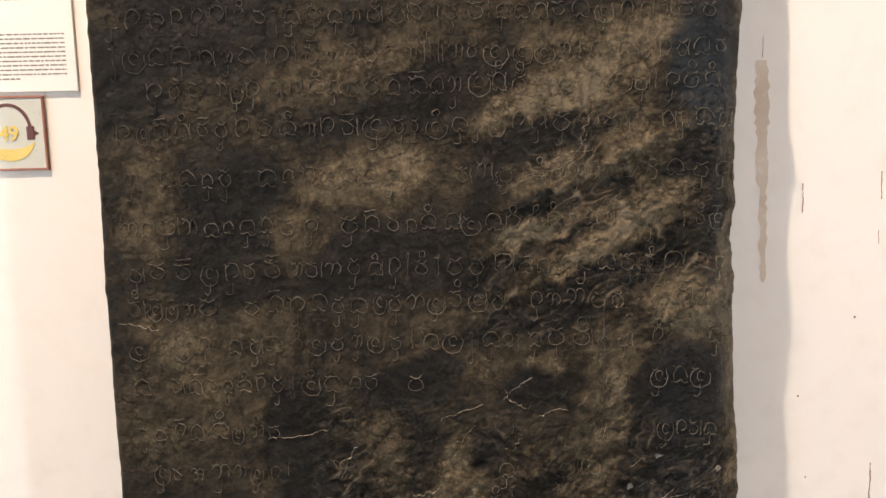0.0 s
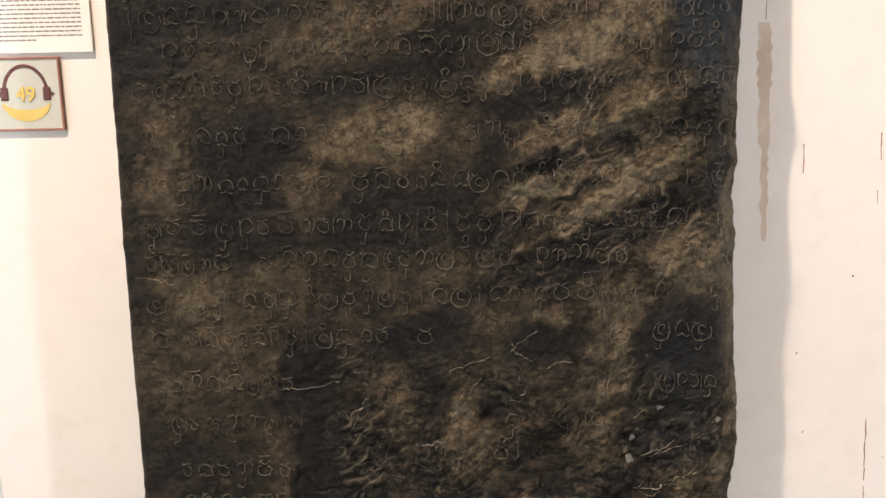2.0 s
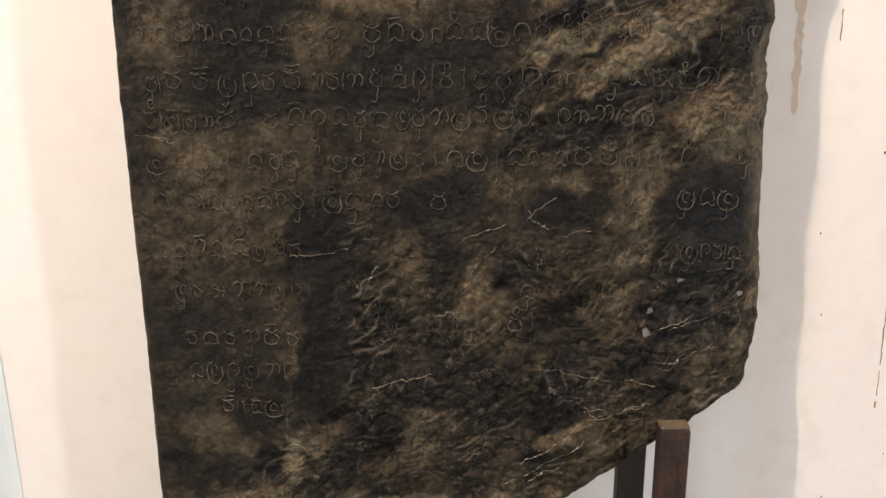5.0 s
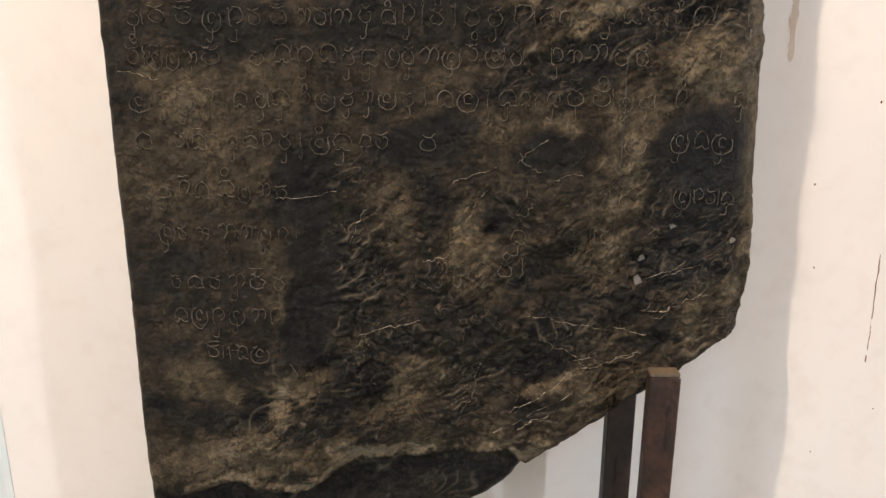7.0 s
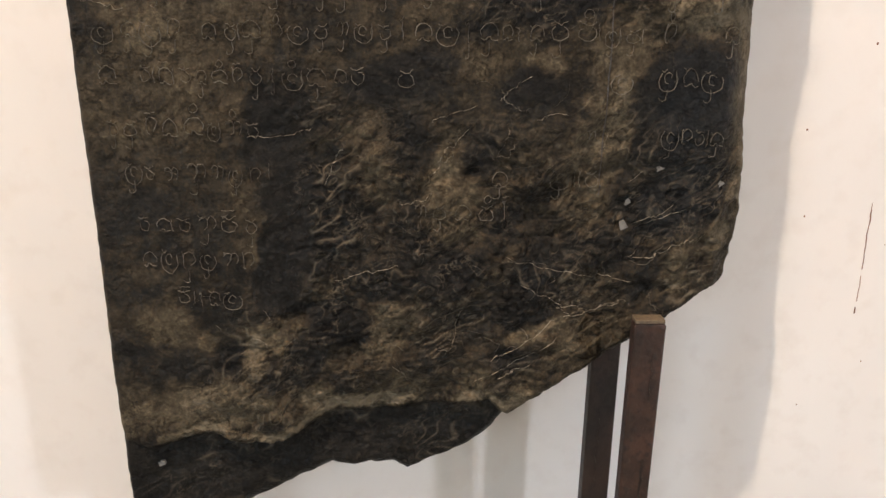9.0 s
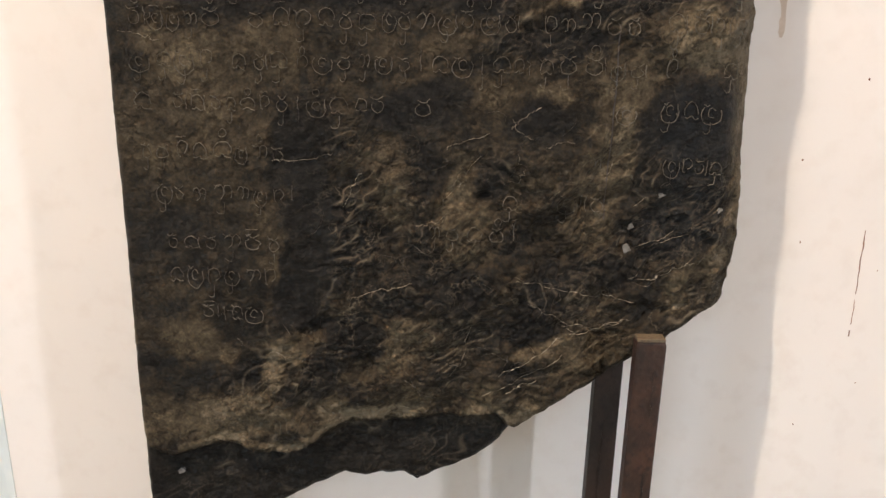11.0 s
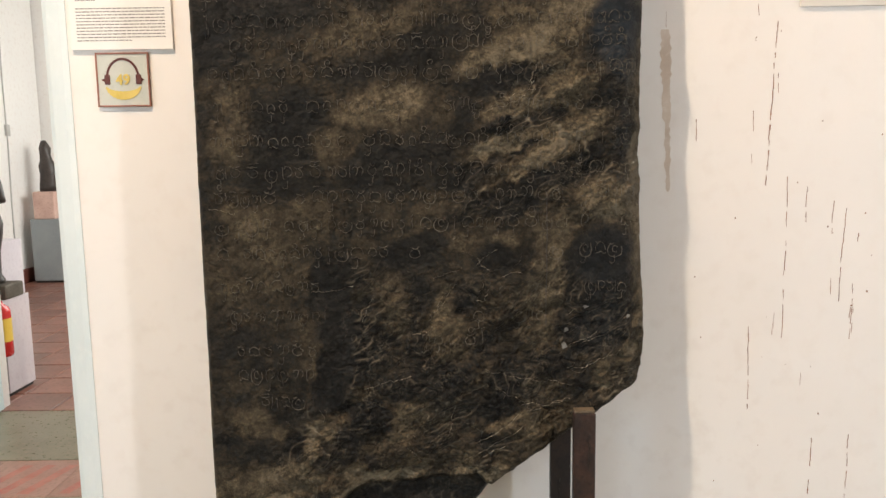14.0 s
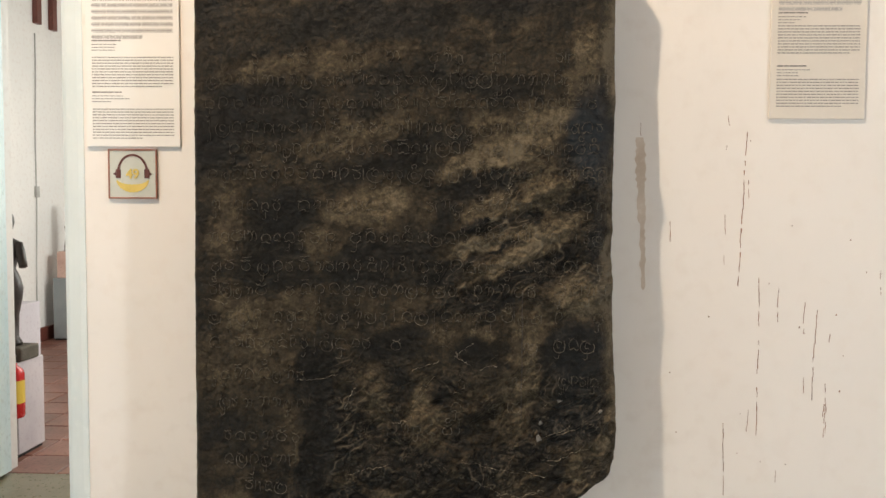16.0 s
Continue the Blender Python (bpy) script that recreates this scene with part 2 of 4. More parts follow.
    L(warp.outputs["Color"], bend.inputs[0])
    bend.inputs[1].default_value = (0.05, 0.05, 0.05)
    L(tc.outputs["Object"], bend.inputs[2])
    chips = None
    for scale, weight in ((26.0, 1.0), (62.0, 0.42)):
        vo = N("ShaderNodeTexVoronoi")
        vo.inputs["Scale"].default_value = scale
        L(bend.outputs[0], vo.inputs["Vector"])
        pit = math_node("MULTIPLY", vo.outputs["Distance"], weight)
        chips = pit if chips is None else math_node("ADD", chips, pit)
    chips = math_node("MULTIPLY", chips, math_node("ADD", math_node("MULTIPLY", flaky, 0.60), 0.40))
    b0 = N("ShaderNodeBump")
    b0.inputs["Strength"].default_value, b0.inputs["Distance"].default_value = 0.8, 0.012
    L(chips, b0.inputs["Height"])
    b1, b2 = N("ShaderNodeBump"), N("ShaderNodeBump")
    L(b0.outputs[0], b1.inputs["Normal"])
    b1.inputs["Strength"].default_value, b1.inputs["Distance"].default_value = 0.8, 0.012
    L(math_node("ADD", n_mid, math_node("MULTIPLY", n_streak, 0.5)), b1.inputs["Height"])
    b2.inputs["Strength"].default_value, b2.inputs["Distance"].default_value = 0.8, 0.005
    L(math_node("SUBTRACT", math_node("ADD", n_fine, math_node("MULTIPLY", line, 0.8)), math_node("MULTIPLY", crevice, 0.7)), b2.inputs["Height"])
    L(b1.outputs[0], b2.inputs["Normal"])
    L(b2.outputs[0], bs.inputs["Normal"])
    return m


SCHIST = stone_material()

# ---- building helpers ----


def empty(name, at=(0, 0, 0)):
    ob = new(name)
    ob.empty_display_size = 0.05
    ob.location = at
    return ob


def finish(bm, name, material, smooth=False):
    me = bpy.data.meshes.new(name)
    bmesh.ops.recalc_face_normals(bm, faces=bm.faces)
    bm.to_mesh(me)
    bm.free()
    for m in (material if isinstance(material, (list, tuple)) else [material]):
        me.materials.append(m)
    if smooth:
        me.shade_smooth()
    return me


def part(name, bm, material, parent=None, label="", smooth=False):
    ob = new(name, finish(bm, name, material, smooth))
    if parent:
        ob.parent = parent
        ob.matrix_parent_inverse = Matrix.Translation(parent.location).inverted()
    if label:
        ob["label"] = label
    return ob


def box(x0, y0, z0, x1, y1, z1, bevel=0.0, bm=None, segs=2):
    bm = bm or bmesh.new()
    r = bmesh.ops.create_cube(bm, size=1, matrix=Matrix.Translation(((x0 + x1) / 2, (y0 + y1) / 2, (z0 + z1) / 2)) @ Matrix.Diagonal((x1 - x0, y1 - y0, z1 - z0, 1)))
    if bevel:
        edges = list({e for v in r["verts"] for e in v.link_edges})
        bmesh.ops.bevel(bm, geom=edges, offset=bevel, segments=segs, affect="EDGES", profile=0.6)
    return bm


def prism(points, y0, y1, bm=None):
    """A flat shape in x and z, from y0 (its face) to y1 (its back)."""
    bm = bm or bmesh.new()
    a = [bm.verts.new((x, y0, z)) for x, z in points]
    b = [bm.verts.new((x, y1, z)) for x, z in points]
    bm.faces.new(a)
    bm.faces.new(b[::-1])
    for i in range(len(a)):
        j = (i + 1) % len(a)
        bm.faces.new((a[i], b[i], b[j], a[j]))
    return bm


def plan_prism(points, z0, z1):
    """A shape given in plan, from z0 to z1."""
    bm = bmesh.new()
    a = [bm.verts.new((x, y, z0)) for x, y in points]
    b = [bm.verts.new((x, y, z1)) for x, y in points]
    bm.faces.new(a)
    bm.faces.new(b[::-1])
    for i in range(len(a)):
        j = (i + 1) % len(a)
        bm.faces.new((a[i], b[i], b[j], a[j]))
    return bm


def stack(rings, sides=20, bm=None):
    """A solid of elliptical rings (x, y, z, rx, ry)."""
    bm = bm or bmesh.new()
    loops = []
    for x, y, z, rx, ry in rings:
        loops.append([bm.verts.new((x + rx * math.cos(k * math.tau / sides), y + ry * math.sin(k * math.tau / sides), z)) for k in range(sides)])
    for a, b in zip(loops, loops[1:]):
        for k in range(sides):
            bm.faces.new((a[k], a[(k + 1) % sides], b[(k + 1) % sides], b[k]))
    bm.faces.new(loops[0][::-1])
    bm.faces.new(loops[-1])
    return bm


def tube(points, radius, sides=8, bm=None):
    """A round bar along points; radius may be a list."""
    bm = bm or bmesh.new()
    pts = [Vector(p) for p in points]
    rad = radius if isinstance(radius, (list, tuple)) else [radius] * len(pts)
    loops = []
    for i, p in enumerate(pts):
        d = (pts[min(i + 1, len(pts) - 1)] - pts[max(i - 1, 0)]).normalized()
        u = d.cross(Vector((0.31, 0.92, 0.23))).normalized()
        w = d.cross(u)
        loops.append([bm.verts.new(p + rad[i] * (u * math.cos(k * math.tau / sides) + w * math.sin(k * math.tau / sides))) for k in range(sides)])
    for a, b in zip(loops, loops[1:]):
        for k in range(sides):
            bm.faces.new((a[k], a[(k + 1) % sides], b[(k + 1) % sides], b[k]))
    bm.faces.new(loops[0][::-1])
    bm.faces.new(loops[-1])
    return bm


def structure(name, bm, material, label, category):
    return tagged(part(name, bm, material), label, category, kind="structure")


# ---- large structure ----
WALL_Y, H = 1.305, 4.8
LEFT_END = -0.945
CH, CHX = 0.055, 0.080

# the display wall: front face with a softened corner towards the passage
front = structure("wall_display", plan_prism([(LEFT_END + CHX, WALL_Y), (4.98, WALL_Y), (4.98, 1.66), (LEFT_END + 0.003, 1.66), (LEFT_END + 0.003, WALL_Y + CH + 0.01)], 0, H),
                  CREAM, "cream painted masonry wall with scratches behind the stone", "wall")
# cool daylight on the rounded corner is put into this band's colour
part("corner_band", plan_prism([(LEFT_END - 0.002, WALL_Y + CH + 0.012), (LEFT_END + 0.002, WALL_Y + CH - 0.006), (LEFT_END + 0.024, WALL_Y + 0.024), (LEFT_END + CHX - 0.016, WALL_Y + 0.003), (LEFT_END + CHX + 0.002, WALL_Y - 0.002),
                                (LEFT_END + CHX + 0.004, WALL_Y + 0.004), (LEFT_END + 0.012, WALL_Y + CH + 0.012)], 0.001, H - 0.001), PALE_EDGE, front, "rounded wall corner, tinted grey-blue for the daylight on it")
structure("floor", box(-5.0, -5.0, -0.12, 5.0, 2.735, -0.012), GROUT, "dark mortar bed under patterned cement tiles", "floor")
structure("ceiling", box(-5.0, -5.0, H, 5.0, 8.4, H + 0.15), CEIL, "unseen ceiling, darkened to cut bounced light", "ceiling")


# unseen west wall; its doorway opening is added for the low fill
bm = box(-5.3, -5.0, 0, -5.0, -4.2, H)
box(-5.3, -4.2, 2.1, -5.0, -2.8, H, bm=bm)
box(-5.3, -2.8, 0, -5.0, -1.6, H, bm=bm)
box(-5.3, -1.6, 0, -5.0, -0.2, 0.95, bm=bm)
box(-5.3, -1.6, 3.0, -5.0, -0.2, H, bm=bm)
box(-5.3, -0.2, 0, -5.0, 2.74, H, bm=bm)
structure("wall_west", bm, GREYED, "unseen wall greyed to cut bounced light, with a window and an added doorway opening", "wall")
structure("wall_east", box(5.0, -5.0, 0, 5.3, 1.64, H), GREYED, "unseen side wall of the gallery, greyed to cut bounced light", "wall")
structure("wall_south", box(-5.3, -5.3, 0, 5.3, -5.0, H), GREYED, "unseen rear wall of the gallery, greyed to cut bounced light", "wall")

# the thick wall with the doorway to the far room
JX = -2.405
bm = box(-5.0, 2.75, 0, JX, 3.51, H)
box(-0.95, 2.75, 0, 5.0, 3.51, H, bm=bm)
box(JX, 2.75, 3.0, -0.95, 3.51, H, bm=bm)
structure("wall_doorway", bm, WHITE, "thick white wall with an open doorway", "wall")
structure("threshold", box(JX, 2.74, -0.10, -0.95, 3.40, 0.0), GREEN_STONE, "worn olive-green stone threshold slab", "threshold")
structure("floor_far_room", box(-5.0, 3.402, -0.12, 0.0, 8.4, -0.012), GROUT, "dark mortar bed under terracotta tiles", "floor")
# unseen end wall; its opening is added to hold the fill light
bm = box(4.98, 1.68, 0, 5.28, 1.85, H)
box(4.98, 2.55, 0, 5.28, 2.74, H, bm=bm)
box(4.98, 1.85, 0, 5.28, 2.55, 1.0, bm=bm)
box(4.98, 1.85, 3.0, 5.28, 2.55, H, bm=bm)
structure("wall_corridor_east", bm, WHITE, "unseen white wall closing the passage, opening added for a fill light", "wall")
wall_far = structure("wall_far_west", box(-4.85, 3.52, 0, -4.56, 8.15, H), WHITE, "white painted wall of the far room, pinkish low down", "wall")
structure("wall_far_north", box(-4.85, 8.16, 0, -0.4, 8.4, H), WHITE, "white painted end wall of the far room", "wall")
bm = box(-0.6, 3.52, 0, -0.4, 4.85, H)
box(-0.6, 7.15, 0, -0.4, 8.15, H, bm=bm)
box(-0.6, 4.85, 0, -0.4, 7.15, 1.15, bm=bm)
box(-0.6, 4.85, 3.25, -0.4, 7.15, H, bm=bm)
structure("wall_far_east", bm, WHITE, "white wall of the far room with a window opening", "wall")
structure("baseboard", box(-4.558, 3.53, 0, -4.53, 8.15, 0.15, 0.004), MAROON_PAINT, "maroon painted skirting along the far wall", "baseboard")
structure("baseboard_end", box(-4.528, 8.13, 0, -0.62, 8.158, 0.15, 0.004), MAROON_PAINT, "maroon painted skirting along the end wall", "baseboard")


# the pale blue door leaf, folded back into the reveal of the doorway
def door_leaf():
    d = tagged(empty("door_leaf", (JX + 0.03, 2.76, 0)), "pale blue painted panelled door leaf folded open in the doorway", "door")
    part("leaf", box(JX + 0.004, 2.77, 0.012, JX + 0.030, 3.405, 2.9, 0.003), BLUE_DOOR, d)
    for k in range(5):
        y = 2.785 + k * 0.124
        part("batten", box(JX + 0.030, y, 0.02, JX + 0.046, y + 0.07, 2.88, 0.006), BLUE_DOOR, d)
    return d


door_leaf()

# ---- the inscribed stone ----


GRIDS = {}


def value_noise(x, y, seed):
    if seed not in GRIDS:
        GRIDS[seed] = np.random.RandomState(seed).rand(256, 256)
    g = GRIDS[seed]
    xi, yi = np.floor(x).astype(int), np.floor(y).astype(int)
    fx, fy = x - xi, y - yi
    fx, fy = fx * fx * (3 - 2 * fx), fy * fy * (3 - 2 * fy)
    a, b = g[xi % 256, yi % 256], g[(xi + 1) % 256, yi % 256]
    c, d = g[xi % 256, (yi + 1) % 256], g[(xi + 1) % 256, (yi + 1) % 256]
    return (a * (1 - fx) + b * fx) * (1 - fy) + (c * (1 - fx) + d * fx) * fy


def fbm(x, y, seed, octaves=5, gain=0.5):
    total, amp, norm = 0 * x, 1.0, 0.0
    for k in range(octaves):
        total, norm = total + amp * (value_noise(x * 2 ** k + 17.3 * k, y * 2 ** k + 9.1 * k, seed + k) - 0.5), norm + amp
        amp *= gain
    return total / norm * 2


# weathering: centre x, z, half width, half height, turn in degrees, weight
TAN_UPPER = [
    (-0.119, 1.456, 0.094, 0.048, 5, 0.42), (-0.215, 1.378, 0.055, 0.034, -25, 0.26), (-0.055, 1.481, 0.05, 0.033, 30, 0.2), (-0.44, 1.418, 0.049, 0.085, -12, 0.26),
    (-0.465, 1.506, 0.038, 0.025, 0, 0.16), (0.172, 1.59, 0.078, 0.036, 32, 0.46), (0.283, 1.634, 0.120, 0.042, 30, 0.44), (0.097, 1.549, 0.044, 0.024, 25, 0.42),
    (0.172, 1.656, 0.05, 0.032, 10, 0.2), (0.15, 1.38, 0.09, 0.017, 18, 0.6), (0.231, 1.34, 0.098, 0.019, 24, 0.5), (0.172, 1.462, 0.08, 0.02, 14, 0.4),
    (0.310, 1.405, 0.080, 0.042, 30, 0.36), (0.290, 1.516, 0.060, 0.060, -15, 0.34), (0.378, 1.251, 0.055, 0.055, -20, 0.6), (0.267, 1.176, 0.045, 0.050, 20, 0.26),
]
TAN_MIDDLE = [
    (0.25, 1.091, 0.036, 0.064, 0, 0.18), (0.15, 1.165, 0.036, 0.018, 0, 0.3), (-0.265, 1.228, 0.052, 0.04, 20, 0.16), (-0.127, 1.234, 0.043, 0.035, 10, 0.12),
    (-0.005, 1.249, 0.06, 0.03, 10, 0.16), (-0.402, 1.114, 0.114, 0.12, 0, 0.20), (-0.421, 1.222, 0.06, 0.035, 0, 0.1), (-0.18, 1.615, 0.075, 0.028, 10, 0.22),
    (-0.08, 1.642, 0.074, 0.024, 8, 0.26), (-0.231, 1.584, 0.058, 0.021, 5, 0.18), (0.433, 1.309, 0.012, 0.078, 0, 0.25), (0.233, 1.687, 0.091, 0.022, 12, 0.24),
    (0.01, 1.168, 0.078, 0.023, -8, 0.18), (-0.299, 1.237, 0.03, 0.062, -10, 0.1),
]
TAN_LOWER = [
    (-0.105, 1.044, 0.050, 0.039, -30, 0.17), (-0.081, 0.982, 0.030, 0.039, 30, 0.15), (0.031, 0.95, 0.06, 0.049, -20, 0.36), (0.02, 1.025, 0.025, 0.042, -30, 0.34),
    (-0.067, 0.766, 0.038, 0.045, 0, 0.34), (-0.189, 0.823, 0.037, 0.028, 0, 0.22), (-0.254, 0.75, 0.046, 0.029, 8, 0.4), (-0.291, 0.707, 0.018, 0.035, -10, 0.62),
    (-0.431, 0.756, 0.046, 0.033, -15, 0.34), (-0.369, 0.737, 0.02, 0.016, 0, 0.44), (-0.354, 0.623, 0.1, 0.048, 8, 0.46), (-0.183, 0.636, 0.03, 0.029, 20, 0.6),
    (0.135, 0.625, 0.037, 0.021, 36, 0.8), (0.058, 0.648, 0.023, 0.041, 0, 0.3), (-0.036, 0.65, 0.042, 0.025, 0, 0.32), (-0.122, 0.707, 0.054, 0.022, 8, 0.2),
]
TAN_FOOT = [
    (0.363, 0.851, 0.022, 0.037, 0, 0.34), (0.413, 0.894, 0.039, 0.024, 15, 0.38), (0.224, 0.965, 0.029, 0.07, 0, 0.26), (0.267, 1.063, 0.023, 0.058, 0, 0.22),
    (-0.115, 0.63, 0.046, 0.013, 0, 0.5), (-0.293, 0.929, 0.025, 0.064, -5, 0.22), (-0.294, 0.854, 0.008, 0.057, -14, 0.3), (-0.484, 0.602, 0.046, 0.042, 0, 0.2),
    (0.148, 0.748, 0.054, 0.012, 30, 0.5), (0.29, 0.777, 0.054, 0.02, 30, 0.15), (0.203, 0.729, 0.046, 0.04, 20, 0.18), (-0.441, 0.861, 0.051, 0.054, 0, 0.1),
]
TAN_TOP = [
    (0.4, 1.83, 0.05, 0.05, 0, 0.36), (-0.15, 1.81, 0.17, 0.035, 8, 0.24), (-0.38, 1.78, 0.1, 0.03, 6, 0.22), (0.15, 1.88, 0.1, 0.03, 5, 0.2),
    (0.38, 1.76, 0.04, 0.05, 0, 0.3),
]
DARK_UPPER = [
    (-0.314, 1.435, 0.061, 0.054, -10, 0.4), (-0.274, 1.477, 0.042, 0.033, 0, 0.36), (-0.327, 1.36, 0.06, 0.026, 0, 0.3), (-0.356, 1.3, 0.064, 0.031, 0, 0.34),
    (-0.425, 1.653, 0.086, 0.04, 0, 0.34), (-0.458, 1.593, 0.052, 0.028, -10, 0.38), (-0.309, 1.674, 0.074, 0.027, 0, 0.24), (-0.074, 1.558, 0.083, 0.019, 10, 0.34),
    (0.006, 1.61, 0.064, 0.015, 6, 0.3), (0.149, 1.522, 0.074, 0.025, 14, 0.56), (0.149, 1.418, 0.057, 0.011, 12, 0.58), (0.27, 1.313, 0.084, 0.022, 16, 0.56),
    (0.277, 1.441, 0.017, 0.017, 0, 0.46), (0.391, 1.616, 0.038, 0.078, 0, 0.36), (0.365, 1.474, 0.039, 0.02, 0, 0.26), (-0.054, 1.352, 0.09, 0.024, 0, 0.32),
]
DARK_MIDDLE = [
    (0.351, 1.347, 0.034, 0.013, 10, 0.3), (0.158, 1.245, 0.064, 0.03, 12, 0.42), (0.364, 1.125, 0.058, 0.052, 0, 0.34), (-0.481, 1.206, 0.022, 0.023, 0, 0.3),
    (-0.279, 1.29, 0.06, 0.023, 0, 0.26), (0.066, 1.445, 0.022, 0.051, -20, 0.26), (-0.158, 1.33, 0.042, 0.043, 0, 0.22), (0.047, 1.309, 0.052, 0.019, 10, 0.22),
    (-0.073, 1.294, 0.077, 0.014, 0, 0.18), (0.218, 1.378, 0.051, 0.006, 20, 0.4), (0.099, 1.325, 0.052, 0.008, 25, 0.34), (-0.183, 1.538, 0.058, 0.018, 0, 0.24),
    (0.322, 1.544, 0.022, 0.029, -20, 0.26),
]
DARK_LOWER = [
    (-0.236, 1.097, 0.047, 0.037, 8, 0.6), (-0.239, 1.036, 0.047, 0.028, 0, 0.52), (-0.223, 0.969, 0.039, 0.043, -10, 0.34), (-0.235, 0.862, 0.045, 0.082, -12, 0.5),
    (-0.044, 1.143, 0.073, 0.034, 14, 0.48), (-0.111, 1.127, 0.037, 0.02, 0, 0.26), (0.132, 1.136, 0.039, 0.023, 10, 0.44), (0.019, 0.862, 0.046, 0.037, 0, 0.44),
    (-0.159, 0.907, 0.048, 0.032, 0, 0.3), (-0.164, 0.969, 0.03, 0.031, 0, 0.24), (0.089, 0.939, 0.034, 0.03, -20, 0.3), (0.331, 1.092, 0.043, 0.068, 0, 0.26),
    (0.332, 0.951, 0.046, 0.04, -10, 0.36), (0.402, 0.975, 0.034, 0.043, 0, 0.3), (-0.208, 0.699, 0.032, 0.034, 0, 0.36), (-0.147, 0.763, 0.046, 0.033, 0, 0.34),
]
DARK_FOOT = [
    (-0.32, 0.699, 0.032, 0.026, 0, 0.34), (0.163, 0.862, 0.052, 0.031, 15, 0.26), (0.138, 0.777, 0.041, 0.035, 20, 0.3), (-0.485, 0.714, 0.032, 0.012, 0, 0.44),
    (-0.16, 0.648, 0.027, 0.021, 0, 0.2), (0.096, 0.699, 0.037, 0.024, 20, 0.2), (-0.075, 0.834, 0.035, 0.024, 0, 0.26), (0.264, 0.89, 0.035, 0.028, 0, 0.24),
    (-0.403, 0.679, 0.045, 0.014, 0, 0.22), (-0.256, 0.576, 0.025, 0.011, 20, 0.2), (-0.047, 1.054, 0.022, 0.029, -20, 0.3), (0.061, 1.038, 0.025, 0.033, -20, 0.28),
    (-0.269, 0.654, 0.036, 0.015, 20, 0.26),
]
DARK_TOP = [
    (0.18, 1.74, 0.12, 0.022, 6, 0.24), (-0.1, 1.88, 0.3, 0.04, 0, 0.2), (-0.36, 1.72, 0.11, 0.025, 0, 0.26), (0.2, 1.93, 0.1, 0.04, 0, 0.3),
]


def lower_edge(x):
    """The broken foot of the stone."""
    z = np.interp(x, [-0.53, -0.42, -0.286, -0.236, -0.177, -0.138, -0.109, -0.071, -0.047, -0.003, 0.054, 0.091, 0.11, 0.164, 0.254, 0.307, 0.366, 0.421, 0.445, 0.455],
                  [0.385, 0.375, 0.436, 0.467, 0.494, 0.487, 0.498, 0.494, 0.480, 0.506, 0.528, 0.560, 0.586, 0.632, 0.694, 0.730, 0.777, 0.817, 0.838, 0.865])
    return z + 0.004 * fbm(x * 40, 0 * x + 3.3, 61, 4)


def layer_edge(x):
    """The line under which the front layer has broken away."""
    z = np.interp(x, [-0.52, -0.473, -0.434, -0.377, -0.332, -0.285, -0.237, -0.199, -0.161, -0.115, -0.069, 0.042, 0.088, 0.117, 0.20],
                  [0.574, 0.539, 0.553, 0.570, 0.551, 0.547, 0.568, 0.594, 0.613, 0.610, 0.617, 0.631, 0.631, 0.599, 0.50])
    return z + 0.007 * fbm(x * 34, 0 * x + 7.7, 71, 4, 0.6)


def blobs(rows, x, z):
    total = 0 * x
    for cx, cz, rx, rz, turn, weight in rows:
        c, s = math.cos(radians(turn)), math.sin(radians(turn))
        u, v = ((x - cx) * c + (z - cz) * s) / rx, (-(x - cx) * s + (z - cz) * c) / rz
        total = total + weight / (1 + (u * u + v * v) ** 4)
    return total


def stone_face(x, z):
    """Depth of the stone's front at x, z."""
    y = 1.119 + 0.0215 * (z - 0.5)
    flaky = flaky_part(x, z)
    lines = fbm((x * 0.92 + z * 0.38) * 10, (z * 0.92 - x * 0.38) * 14, 11, 5)
    strata = fbm((x * 0.90 - z * 0.42) * 5, (z * 0.90 + -x * 0.42) * 26, 12, 4)
    y = y - 0.005 * fbm(x * 6, z * 6, 5, 4) - (0.0015 + 0.006 * flaky) * lines - 0.0075 * right_part(x, z) * strata
    ridged = np.abs(fbm(x * 9, z * 12, 31, 5, 0.6))
    y = y + flaky * 0.014 * (0.25 - ridged)
    # thin layers that ended in steps
    layers = layer_field(x, z)
    y = y - flaky * 0.0034 * (np.floor(layers) + np.clip((layers - np.floor(layers)) * 7 - 6, 0, 1))
    pits = np.abs(fbm(x * 26, z * 30, 401, 3, 0.55))
    y = y + (0.0016 + 0.0026 * flaky) * np.clip(0.22 - pits, 0, 1) * 4
    fine = fine_layers(x, z)
    y = y - (0.25 + 0.75 * flaky) * 0.0013 * (np.floor(fine) + np.clip((fine - np.floor(fine)) * 5 - 4, 0, 1))
    # the bare round hollow and the lobe under it lie a little deeper
    y = y + 0.003 * np.clip((blobs(DARK_LOWER[:4], x, z) - 0.2) * 6, 0, 1)
    under = np.clip((layer_edge(x) - z) / 0.012, 0, 1) * np.clip((x + 0.52) / 0.07, 0.15, 1)
    y = y + 0.022 * under - 0.006 * under * fbm(x * 18, z * 18, 51, 4)
    return y


def layer_field(x, z):
    """Numbers the thin layers of the schist; they rise to one side and curl."""
    wx, wz = x + 0.045 * fbm(x * 6, z * 6, 301, 3), z + 0.045 * fbm(x * 6, z * 6, 311, 3)
    u, v = wx * 0.90 + wz * 0.42, wz * 0.90 - wx * 0.42
    return 7 * fbm(u * 5, v * 11, 41, 4, 0.55)


